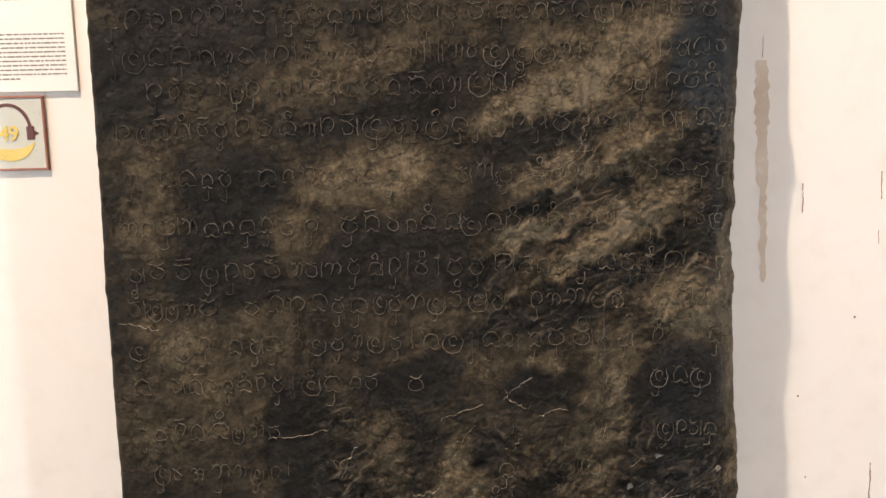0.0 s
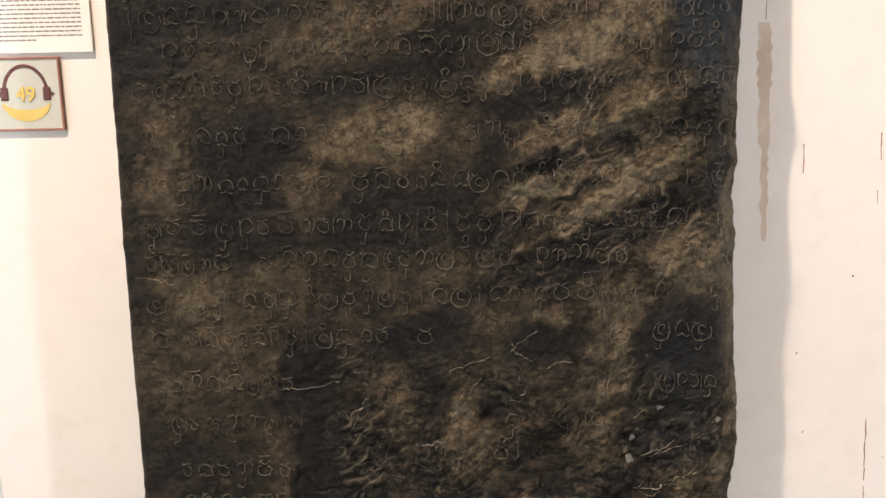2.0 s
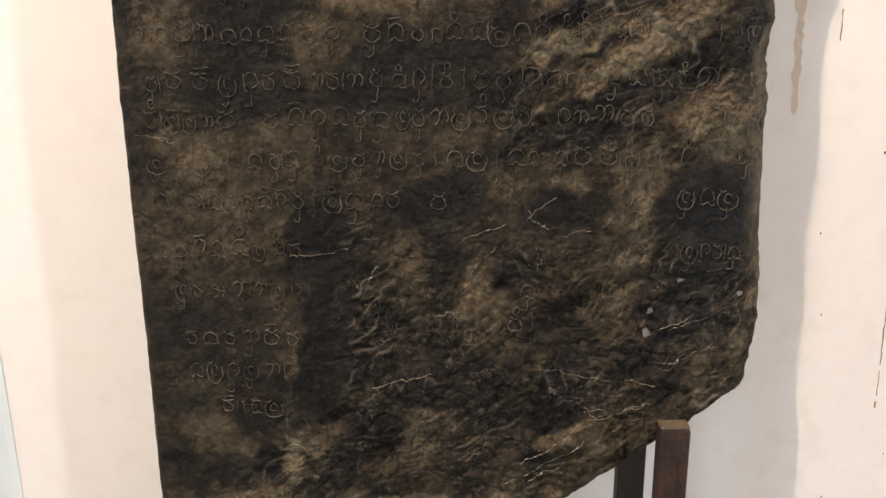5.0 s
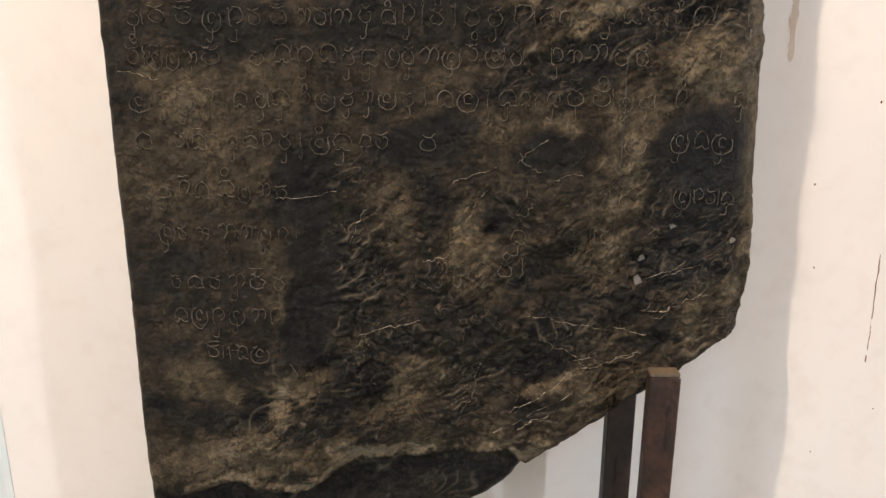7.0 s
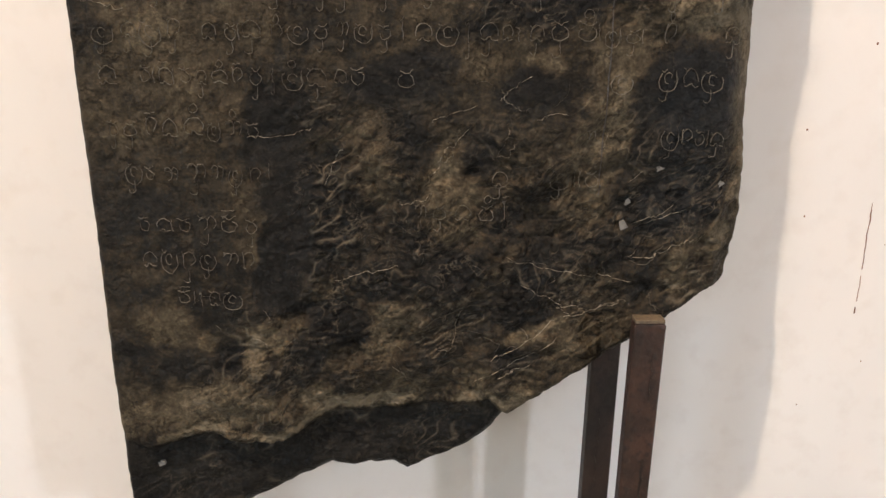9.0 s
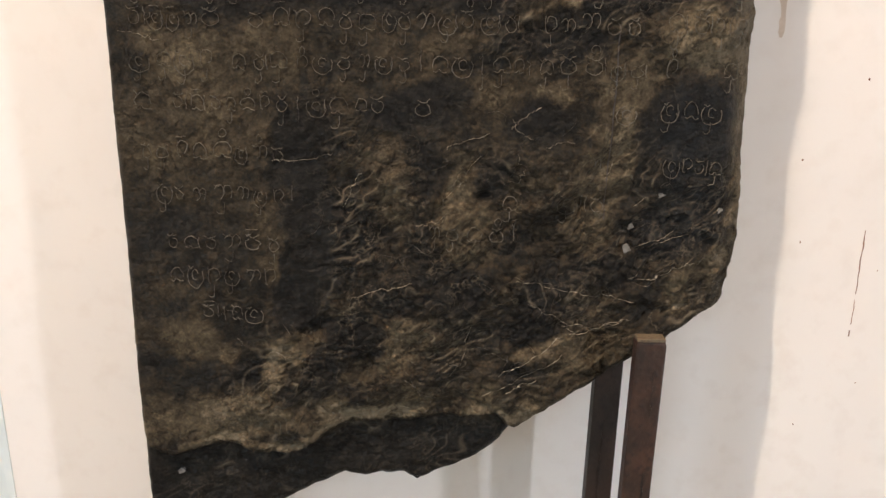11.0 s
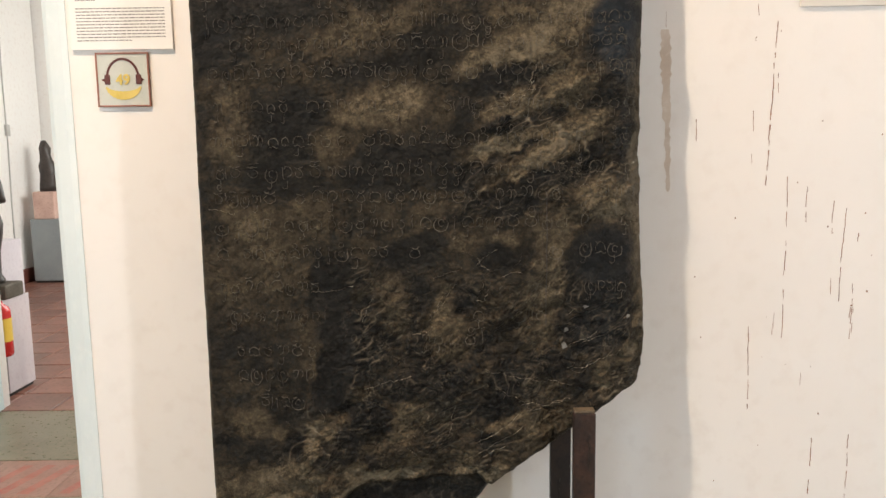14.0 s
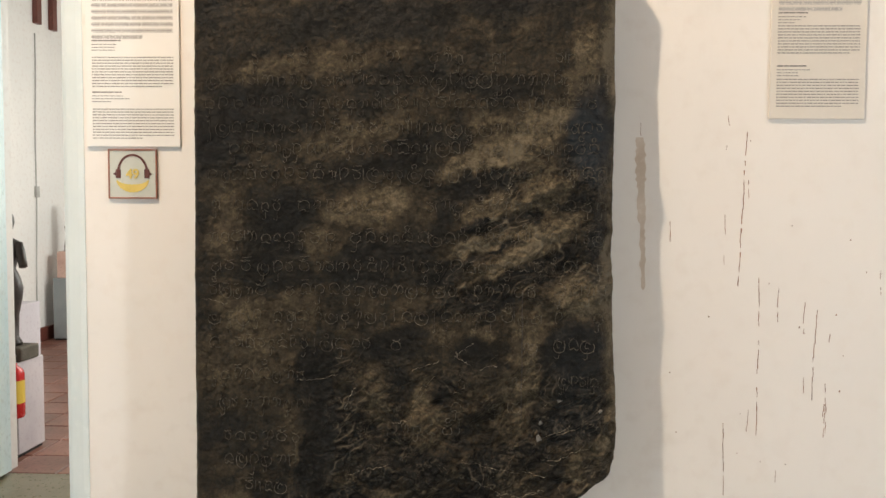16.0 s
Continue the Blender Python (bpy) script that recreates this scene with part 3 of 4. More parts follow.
def fine_layers(x, z):
    wx, wz = x + 0.02 * fbm(x * 16, z * 16, 321, 3), z + 0.02 * fbm(x * 16, z * 16, 331, 3)
    return 7 * fbm((wx * 0.9 + wz * 0.4) * 14, (wz * 0.9 - wx * 0.4) * 22, 341, 3, 0.55)


def layer_rims(x, z):
    """Where the worn edge of a layer shows pale, in broken lengths."""
    out = 0 * x
    for field, seed, power in ((layer_field(x, z), 351, 1.0), (fine_layers(x, z), 361, 0.55)):
        frac = field - np.floor(field)
        lit = np.clip((fbm(x * 13, z * 13, seed, 4, 0.6) - 0.06) * 5, 0, 1)
        out = np.maximum(out, power * lit * np.clip(1 - np.abs(frac - 0.89) / 0.12, 0, 1))
    return out


def flaky_part(x, z):
    low = np.clip((1.14 - z) / 0.12 + 0.5 * fbm(x * 5, z * 5, 81, 3), 0, 1) * np.clip((x + 0.30 + 0.3 * np.clip(0.85 - z, 0, 1) * 2) / 0.12, 0, 1)
    smooth = np.clip((blobs(DARK_LOWER[:5], x, z) - 0.12) * 4, 0, 0.85)
    bare = 0.75 * np.clip((layer_edge(x) - z) / 0.012, 0, 1) * (x < 0.2)
    return np.clip(np.maximum(low, 0.75 * right_part(x, z)) * (1 - smooth) * (1 - bare), 0, 1)


def right_part(x, z):
    return np.clip((x - 0.05 - 0.5 * (z - 1.40)) / 0.10, 0, 1) * np.clip((1.62 - z) / 0.1, 0, 1) * np.clip((z - 1.16) / 0.1, 0, 1)


def inscribed_stone():
    top = 2.19
    nx, nz = 560, 920
    s, t = np.meshgrid(np.linspace(0, 1, nx), np.linspace(0, 1, nz))
    left = -0.520 - 0.006 * t
    right = np.full_like(t, 0.458)
    x0 = left + (right - left) * s
    zb = lower_edge(x0)
    corner = np.clip((np.abs(x0 + 0.035) - 0.40) / 0.085, 0, 1)
    zt = top - 0.07 * corner ** 2.5 + 0.008 * fbm(x0 * 12, 0 * x0, 91, 4)
    z = zb + (zt - zb) * t ** 0.96
    wob = 0.004 * fbm(z * 14, 0 * z + 1.7, 101, 5) * np.clip((s - 0.75) * 4, 0, 1) + 0.0012 * fbm(z * 60, 0 * z + 5.1, 111, 4) * np.clip((0.2 - s) * 5, 0, 1)
    sag = 0.012 * np.exp(-((z - 0.95) / 0.2) ** 2) * np.clip((s - 0.7) * 3.3, 0, 1)
    x = x0 + wob + sag + 0.003 * np.clip((0.62 - z) * 4, 0, 1) * np.clip((0.2 - s) * 5, 0, 1)
    y = stone_face(x, z)
    # worn rims
    dl, dr = x - x[:, :1], x[:, -1:] - x
    db, dt = z - z[:1, :], z[-1:, :] - z
    rim = 0.016 * np.clip(1 - dl / (0.012 + 0.005 * fbm(z * 30, 0 * z + 4, 241, 4)), 0, 1) ** 2
    wide = 0.048 + 0.016 * fbm(z * 8, 0 * z + 2, 121, 4)
    rim = np.maximum(rim, 0.038 * np.clip(1 - dr / wide, 0, 1) ** 1.3 * (1 + 0.6 * fbm(x * 12, z * 9, 131, 4)))
    rim = np.maximum(rim, 0.016 * np.clip(1 - db / (0.016 + 0.012 * fbm(x * 11, z * 11, 141, 3)), 0, 1) ** 1.5)
    rim = np.maximum(rim, 0.02 * np.clip(1 - dt / 0.02, 0, 1) ** 1.5)
    y = np.minimum(y + rim, 1.20)
    # weathering
    wx = x + 0.030 * fbm(x * 10, z * 10, 151, 6, 0.72) + 0.010 * fbm(x * 44, z * 44, 161, 4, 0.7)
    wz = z + 0.028 * fbm(x * 10, z * 10, 171, 6, 0.72) + 0.010 * fbm(x * 44, z * 44, 181, 4, 0.7)
    tan = blobs(TAN_UPPER + TAN_MIDDLE + TAN_LOWER + TAN_FOOT + TAN_TOP, wx, wz)
    dark = blobs(DARK_UPPER + DARK_MIDDLE + DARK_LOWER + DARK_FOOT + DARK_TOP, wx, wz)
    patch = 1.05 * tan - 0.95 * dark + 0.20 * fbm(x * 9, z * 10, 191, 6, 0.72) + 0.10 * fbm(x * 60, z * 60, 195, 3, 0.7)
    tone = 0.40 + 0.03 * np.clip((x - 0.02) / 0.1, 0, 1) + np.where(patch > 0, 0.40, 0.27) * np.tanh(2.2 * patch)
    # paler just above the layer's edge, darker below it
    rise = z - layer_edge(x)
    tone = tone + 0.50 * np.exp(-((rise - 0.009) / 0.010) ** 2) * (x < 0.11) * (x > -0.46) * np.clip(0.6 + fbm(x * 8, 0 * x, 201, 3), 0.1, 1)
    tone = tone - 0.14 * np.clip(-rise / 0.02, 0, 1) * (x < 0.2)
    # side light on the right rim, painted in as a lighter tone
    tone = tone + 0.38 * np.clip(1 - dr / 0.040, 0, 1) * (1 + fbm(x * 10, z * 10, 211, 4))
    chipped = np.clip(1 - dl / 0.012, 0, 1) * np.clip(fbm(z * 60, x * 60, 231, 3) * 3, 0, 1)
    tone = tone + 0.5 * chipped
    # painted bluish sheen down the right side, strongest high up
    blue = np.clip(0.75 * blobs([(0.405, 1.63, 0.050, 0.12, -5, 1.0), (0.40, 1.06, 0.07, 0.12, 0, 0.10), (0.43, 1.35, 0.03, 0.12, 0, 0.4), (0.375, 1.12, 0.05, 0.09, 0, 0.2), (0.36, 0.96, 0.06, 0.05, 0, 0.2)], wx, wz), 0, 1)
    idx = np.arange(nx * nz).reshape(nz, nx)
    faces = np.stack([idx[:-1, :-1], idx[:-1, 1:], idx[1:, 1:], idx[1:, :-1]], -1).reshape(-1, 4).tolist()
    verts = np.stack([x, y, z], -1).reshape(-1, 3)
    ring = np.concatenate([idx[0, :], idx[1:, -1], idx[-1, -2::-1], idx[-2:0:-1, 0]])
    n0 = nx * nz
    back = verts[ring].copy()
    back[:, 1] = 1.252
    verts = np.concatenate([verts, back])
    m = len(ring)
    faces += [[int(ring[(k + 1) % m]), int(ring[k]), n0 + k, n0 + (k + 1) % m] for k in range(m)]
    faces.append([n0 + k for k in range(m)])
    me = bpy.data.meshes.new("stone")
    me.from_pydata(verts.tolist(), [], faces)
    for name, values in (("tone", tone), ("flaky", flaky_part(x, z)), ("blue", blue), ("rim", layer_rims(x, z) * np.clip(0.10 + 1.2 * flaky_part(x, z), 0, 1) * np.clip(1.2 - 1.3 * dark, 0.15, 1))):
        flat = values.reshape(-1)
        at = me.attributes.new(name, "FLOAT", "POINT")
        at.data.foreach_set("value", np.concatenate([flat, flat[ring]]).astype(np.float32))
    me.materials.append(SCHIST)
    me.shade_smooth()
    me.update()
    stele = tagged(empty("inscribed_stone", (0, 1.18, 0.4)), "large dark schist slab with carved lines, propped on wooden posts", "inscribed stone")
    ob = new("slab", me)
    ob.parent = stele
    ob.matrix_parent_inverse = Matrix.Translation(stele.location).inverted()
    return stele


STELE = inscribed_stone()


def ridge(bm, pts, width, proud, sunk=0.003):
    """A thin line that follows the stone's face; pts are (x, z)."""
    p = np.array(pts)
    d = np.gradient(p, axis=0)
    d = d / np.maximum(np.linalg.norm(d, axis=1, keepdims=True), 1e-6)
    n = np.stack([-d[:, 1], d[:, 0]], 1)
    y = stone_face(p[:, 0], p[:, 1])
    w = (width if np.ndim(width) else np.full(len(p), width))[:, None] / 2
    a, b = p + n * w, p - n * w
    rows = []
    for i in range(len(p)):
        rows.append([bm.verts.new((a[i, 0], y[i] + sunk, a[i, 1])), bm.verts.new((p[i, 0], y[i] - proud, p[i, 1])), bm.verts.new((b[i, 0], y[i] + sunk, b[i, 1]))])
    for r, q in zip(rows, rows[1:]):
        bm.faces.new((r[0], r[1], q[1], q[0]))
        bm.faces.new((r[1], r[2], q[2], q[1]))


def arc(cx, cz, rx, rz, a0, a1, n=9):
    a = np.radians(np.linspace(a0, a1, n))
    return np.stack([cx + rx * np.cos(a), cz + rz * np.sin(a)], 1)


def mark(rng, x, z, h):
    """Strokes of one carved mark about h high, at its left foot; returns strokes and its width."""
    w = h * rng.uniform(0.75, 1.3)
    pick, out = rng.random(), []
    if pick < 0.22:
        out += [arc(x + w * 0.5, z + h * 0.45, w * 0.42, h * 0.5, 200, -20), np.array([(x + w * 0.1, z + h * 0.1), (x + w * 0.3, z), (x + w * 0.45, z + h * 0.25), (x + w * 0.62, z), (x + w * 0.9, z + h * 0.05)])]
    elif pick < 0.40:
        out += [arc(x + w * 0.45, z + h * 0.35, w * 0.38, h * 0.36, 120, 420, 12), np.array([(x + w * 0.2, z + h * 0.9), (x + w * 0.5, z + h * 0.72), (x + w * 0.8, z + h * 0.95)])]
    elif pick < 0.55:
        out += [np.array([(x + w * 0.15, z + h), (x + w * 0.15, z + h * 0.1), (x + w * 0.3, z)]), arc(x + w * 0.52, z + h * 0.6, w * 0.36, h * 0.4, 175, -80)]
    elif pick < 0.70:
        out += [arc(x + w * 0.3, z + h * 0.55, w * 0.24, h * 0.42, 160, -90, 7), arc(x + w * 0.72, z + h * 0.55, w * 0.22, h * 0.42, 200, -60, 7)]
    elif pick < 0.82:
        out += [arc(x + w * 0.5, z + h * 0.3, w * 0.55, h * 0.62, 130, 395, 13), arc(x + w * 0.5, z + h * 0.45, w * 0.22, h * 0.3, 20, 300)]
    elif pick < 0.92:
        out += [np.array([(x, z + h * 0.95), (x + w * 0.3, z + h * 0.8), (x + w * 0.7, z + h * 0.95)]), arc(x + w * 0.4, z + h * 0.38, w * 0.34, h * 0.34, 90, -200)]
    else:
        out += [np.array([(x + w * 0.2, z + h * 1.05), (x + w * 0.17, z + h * 0.5), (x + w * 0.2, z - h * 0.05)])]
        w *= 0.45
    if rng.random() < 0.35:
        out.append(np.array([(x + w * 0.05, z + h * rng.uniform(0.9, 1.05)), (x + w * 0.22, z + h * 0.82), (x + w * 0.4, z + h * rng.uniform(0.9, 1.05))]))
    if rng.random() < 0.25:
        out.append(np.array([(x + w * 0.98, z + h * 0.95), (x + w * 0.95, z + h * 0.3), (x + w * 1.0, z)]))
    if rng.random() < 0.30:
        out.append(np.concatenate([np.array([(x + w * 0.5, z - h * 0.1), (x + w * 0.5, z - h * 0.55)]), arc(x + w * 0.3, z - h * 0.62, w * 0.2, h * 0.22, 0, -170, 6)]))
    elif rng.random() < 0.16:
        out.append(arc(x + w * 0.5, z + h * 1.35, w * 0.2, h * 0.24, -80, 250, 9))
    elif rng.random() < 0.15:
        out.append(np.array([(x + w * 0.1, z + h * 1.22), (x + w * 0.8, z + h * 1.26)]))
    return out, w


def carved_lines():
    """Rows of fine carved marks."""
    rows = [(1.690, -0.495, 0.40, 0.95), (1.632, -0.49, 0.42, 1.0), (1.584, -0.44, 0.40, 1.0), (1.526, -0.49, 0.42, 0.95), (1.452, -0.48, 0.43, 0.75), (1.378, -0.49, 0.42, 0.95), (1.311, -0.48, 0.43, 0.95),
            (1.256, -0.485, 0.42, 0.95), (1.195, -0.485, 0.42, 0.95), (1.740, -0.49, 0.43, 0.95), (1.132, -0.485, -0.05, 0.9), (1.058, -0.48, -0.27, 0.95), (0.992, -0.46, -0.25, 0.95), (0.912, -0.45, -0.27, 0.95),
            (0.858, -0.45, -0.28, 0.9), (1.790, -0.46, 0.42, 0.55), (0.935, -0.05, 0.10, 0.6), (1.132, 0.15, 0.42, 0.5), (0.795, -0.43, -0.30, 0.7), (1.05, 0.10, 0.42, 0.45), (0.985, 0.08, 0.25, 0.5)]
    made, rest = 0, bmesh.new()
    rng = random.Random(7)
    for z, x0, x1, density in rows:
        x = x0
        while x < x1:
            bm = bmesh.new() if made < 300 else rest
            h = 0.0235 * rng.uniform(0.85, 1.2)
            strokes, w = mark(rng, x, z + rng.uniform(-0.003, 0.003) + 0.002 * (x - x0), h)
            if rng.random() < density:
                for st in strokes:
                    if len(st) < 6:
                        k = np.linspace(0, len(st) - 1, 8)
                        st = np.stack([np.interp(k, range(len(st)), st[:, 0]), np.interp(k, range(len(st)), st[:, 1])], 1)
                    st = st + np.array([[rng.gauss(0, 0.0007), rng.gauss(0, 0.0007)] for _ in range(len(st))])
                    st[:, 0] = np.clip(st[:, 0], -0.508, 0.435)
                    ridge(bm, st, 0.0016 * rng.uniform(0.6, 1.1) * np.array([rng.uniform(0.45, 1.15) for _ in range(len(st))]), 0.0023, -0.0010)
            if bm is not rest:
                if len(bm.faces):
                    part("carved_mark", bm, CARVED, STELE)
                    made += 1
                else:
                    bm.free()
            x += w + rng.uniform(0.002, 0.010)
    tagged(part("carved_mark", rest, CARVED, STELE), kind="stuff")


carved_lines()


def fractures():
    """Pale cracks and chipped layer edges across the stone."""
    rng = random.Random(21)
    runs = [(0.085, 1.466, 0.087, 1.441), (0.146, 1.477, 0.188, 1.485), (0.188, 1.487, 0.230, 1.497), (0.209, 1.505, 0.218, 1.53), (0.086, 0.704, 0.188, 0.768), (0.108, 0.871, 0.25, 0.844), (0.25, 0.844, 0.303, 0.834), (0.321, 0.926, 0.384, 0.951), (-0.28, 1.056, -0.185, 1.070), (0.090, 1.112, 0.135, 1.147), (0.098, 1.110, 0.125, 1.097), (0.092, 1.128, 0.10, 1.108), (-0.008, 1.080, 0.057, 1.106), (0.118, 1.450, 0.157, 1.459), (0.157, 1.459, 0.20, 1.488), (0.20, 1.488, 0.222, 1.523),
            (0.06, 0.665, 0.19, 0.742), (0.10, 0.672, 0.15, 0.70), (0.300, 0.872, 0.38, 0.899), (0.38, 0.899, 0.409, 0.915), (0.30, 0.925, 0.36, 0.955), (0.19, 0.79, 0.30, 0.80), (0.13, 0.83, 0.21, 0.78), (0.20, 0.775, 0.29, 0.80), (-0.16, 0.83, -0.06, 0.862),
            (-0.02, 0.985, 0.02, 1.03), (0.0, 1.02, 0.045, 1.07), (-0.055, 0.955, -0.01, 0.972), (-0.17, 0.985, -0.14, 1.04), (0.09, 1.03, 0.115, 1.05), (0.005, 0.70, 0.04, 0.79), (0.145, 1.085, 0.19, 1.092), (-0.5, 1.245, -0.44, 1.235)]
    for x0, z0, x1, z1 in runs:
        bm, n = bmesh.new(), 26
        k = np.linspace(0, 1, n)
        jit = np.cumsum([rng.gauss(0, 0.0009 if rng.random() < 0.8 else 0.0026) for _ in range(n)])
        jit = jit - jit[0] - k * (jit[-1] - jit[0])
        d = np.array([x1 - x0, z1 - z0])
        nrm = np.array([-d[1], d[0]]) / np.linalg.norm(d)
        pts = np.array([x0, z0]) + k[:, None] * d + jit[:, None] * nrm
        ridge(bm, pts, 0.0028 * (0.12 + np.abs(np.array([rng.gauss(0.5, 0.4) for _ in range(n)]))), 0.0012)
        part("fracture", bm, CRACK, STELE, "pale fracture line")
    # thin curling edges of flaked layers
    made = 0
    while made < 70:
        x, z = rng.uniform(-0.45, 0.42), rng.uniform(0.60, 1.16)
        if z < float(lower_edge(np.array([x]))[0]) + 0.07 or rng.random() > 0.12 + float(flaky_part(np.array([x]), np.array([z]))[0]):
            continue
        n, a, turn = 12, radians(rng.gauss(24, 45)), rng.gauss(0, 0.16)
        step, pts = rng.uniform(0.0012, 0.0045), [(x, z)]
        for _ in range(n - 1):
            a += turn + rng.gauss(0, 0.22)
            pts.append((min(pts[-1][0] + step * math.cos(a), 0.43), pts[-1][1] + step * math.sin(a)))
        bm = bmesh.new()
        taper = np.sin(np.linspace(0.15, 3.0, n))
        ridge(bm, pts, rng.uniform(0.0012, 0.0028) * taper * np.array([rng.uniform(0.4, 1.2) for _ in range(n)]), 0.0010)
        part("flake_edge", bm, CARVED if rng.random() < 0.7 else CRACK, STELE)
        made += 1
    bm = bmesh.new()
    ridge(bm, np.stack([0.246 + 0.0006 * np.sin(np.linspace(0, 20, 40)), np.linspace(0.97, 1.27, 40)], 1), 0.0020, 0.0017, -0.0008)
    part("groove", bm, BRONZE, STELE, "straight dark ruled groove")
    for x, z, r in ((0.335, 1.014, 0.007), (0.292, 0.958, 0.007), (0.288, 0.920, 0.009), (0.43, 0.99, 0.005), (-0.462, 0.50, 0.008)):
        bm = bmesh.new()
        y = float(stone_face(np.array([x]), np.array([z]))[0])
        pts = [(x + r * q * math.cos(a), z + 1.3 * r * q * math.sin(a)) for a, q in ((k * math.tau / 16, rng.uniform(0.5, 1.0)) for k in range(11))]
        prism(pts, y - 0.0015, y + 0.006, bm)
        part("chip", bm, CHIP, STELE, "pale chipped spot")


fractures()


# the wooden props under the stone
def post(x0, x1, y0, y1, top, material, label, seed):
    p = tagged(empty("wooden_post", ((x0 + x1) / 2, (y0 + y1) / 2, 0)), label, "post", group="posts under the stone")
    rng = random.Random(seed)
    bm = box(x0, y0, 0.0, x1, y1, top - 0.006, 0.003)
    for v in bm.verts:
        v.co.x += rng.uniform(-0.001, 0.001)
    part("shaft", bm, material, p)
    part("sawn_top", box(x0 + 0.001, y0 + 0.001, top - 0.006, x1 - 0.001, y1 - 0.001, top, 0.0015), WOOD_END, p, "pale sawn end grain")
    for k in range(4):
        x, z = rng.uniform(x0 + 0.012, x1 - 0.012), rng.uniform(0.2, top - 0.12)
        part("crack", tube([(x + 0.0015 * math.sin(j * 2.1), y0 - 0.0002, z + j * 0.012) for j in range(8)], 0.0011, 5), WOOD_DARK, p, "dark drying crack")
    return p


post(0.298, 0.345, 1.066, 1.092, 0.796, WOOD_RED, "red-brown wooden post with a pale sawn top under the stone", 3)
post(0.262, 0.309, 1.170, 1.200, 0.735, WOOD_DARK, "darker brown wooden post behind, under the stone", 4)
post(-0.47, -0.41, 1.16, 1.22, 0.375, WOOD_RED, "short red-brown wooden post under the stone's foot", 5)


# ---- labels on the wall ----
def text_line(bm, x0, x1, z, h, y, rng, word):
    x = x0
    while x < x1:
        w = min(rng.uniform(*word), x1 - x)
        prism([(x, z), (x + w, z), (x + w, z + h), (x, z + h)], y - 0.0004, y + 0.0008, bm)
        x += w + rng.uniform(0.0012, 0.0026)


def label_panel(x0, x1, z0, z1, blocks, label, seed, board=BOARD):
    p = tagged(empty("label_panel", ((x0 + x1) / 2, WALL_Y, z0)), label, "label panel", group="label panels on the wall")
    yf = WALL_Y - 0.006
    part("board", box(x0, yf, z0, x1, WALL_Y - 0.001, z1, 0.0012), board, p)
    rng = random.Random(seed)
    for kind, top, bottom, width in blocks:
        bm = bmesh.new()
        gap, h, word, m = {"script": (0.0158, 0.0042, (0.008, 0.04), INK_SCRIPT), "head": (0.006, 0.0028, (0.010, 0.022), INK),
                           "small": (0.0072, 0.0019, (0.004, 0.014), INK_PALE), "body": (0.0073, 0.0024, (0.003, 0.013), INK_PALE)}[kind]
        z = top
        while z > bottom - 1e-6:
            end = x0 + 0.016 + (x1 - x0 - 0.032) * (width if kind in ("head", "small") else 1) * (rng.uniform(0.4, 1.0) if kind == "small" else 1)
            if kind != "head" and z - gap < bottom:
                end = x0 + 0.016 + (end - x0 - 0.016) * rng.uniform(0.6, 0.9)
            text_line(bm, x0 + 0.016, end, z - h, h, yf, rng, word)
            if kind == "script":
                text_line(bm, x0 + 0.018, end, z + 0.0008, 0.0018, yf, rng, (0.002, 0.008))
                text_line(bm, x0 + 0.020, end, z - h - 0.0028, 0.002, yf, rng, (0.001, 0.007))
            z -= gap
        part("print", bm, m, p, {"script": "grey lines of script", "head": "bold heading line", "small": "short small print lines", "body": "dense small print paragraph"}[kind])
    return p


def blocks_from(z):
    return [("script", z + 0.42, z + 0.275, 1), ("head", z + 0.268, z + 0.266, 0.36), ("small", z + 0.258, z + 0.237, 0.48), ("body", z + 0.226, z + 0.148, 1),
            ("head", z + 0.139, z + 0.137, 0.36), ("small", z + 0.129, z + 0.108, 0.46), ("body", z + 0.096, z + 0.020, 1)]


label_panel(-0.852, -0.612, 1.612, 2.06, blocks_from(1.612), "white printed label panel above the headphone sign", 31)
label_panel(0.862, 1.094, 1.686, 2.126, [(k, a - 0.008 if k != "body" else a + 0.002, b + (0.012 if k == "body" else -0.008), w) for k, a, b, w in blocks_from(1.686)], "off-white printed label panel alone on the scratched wall", 32, BOARD_AGED)


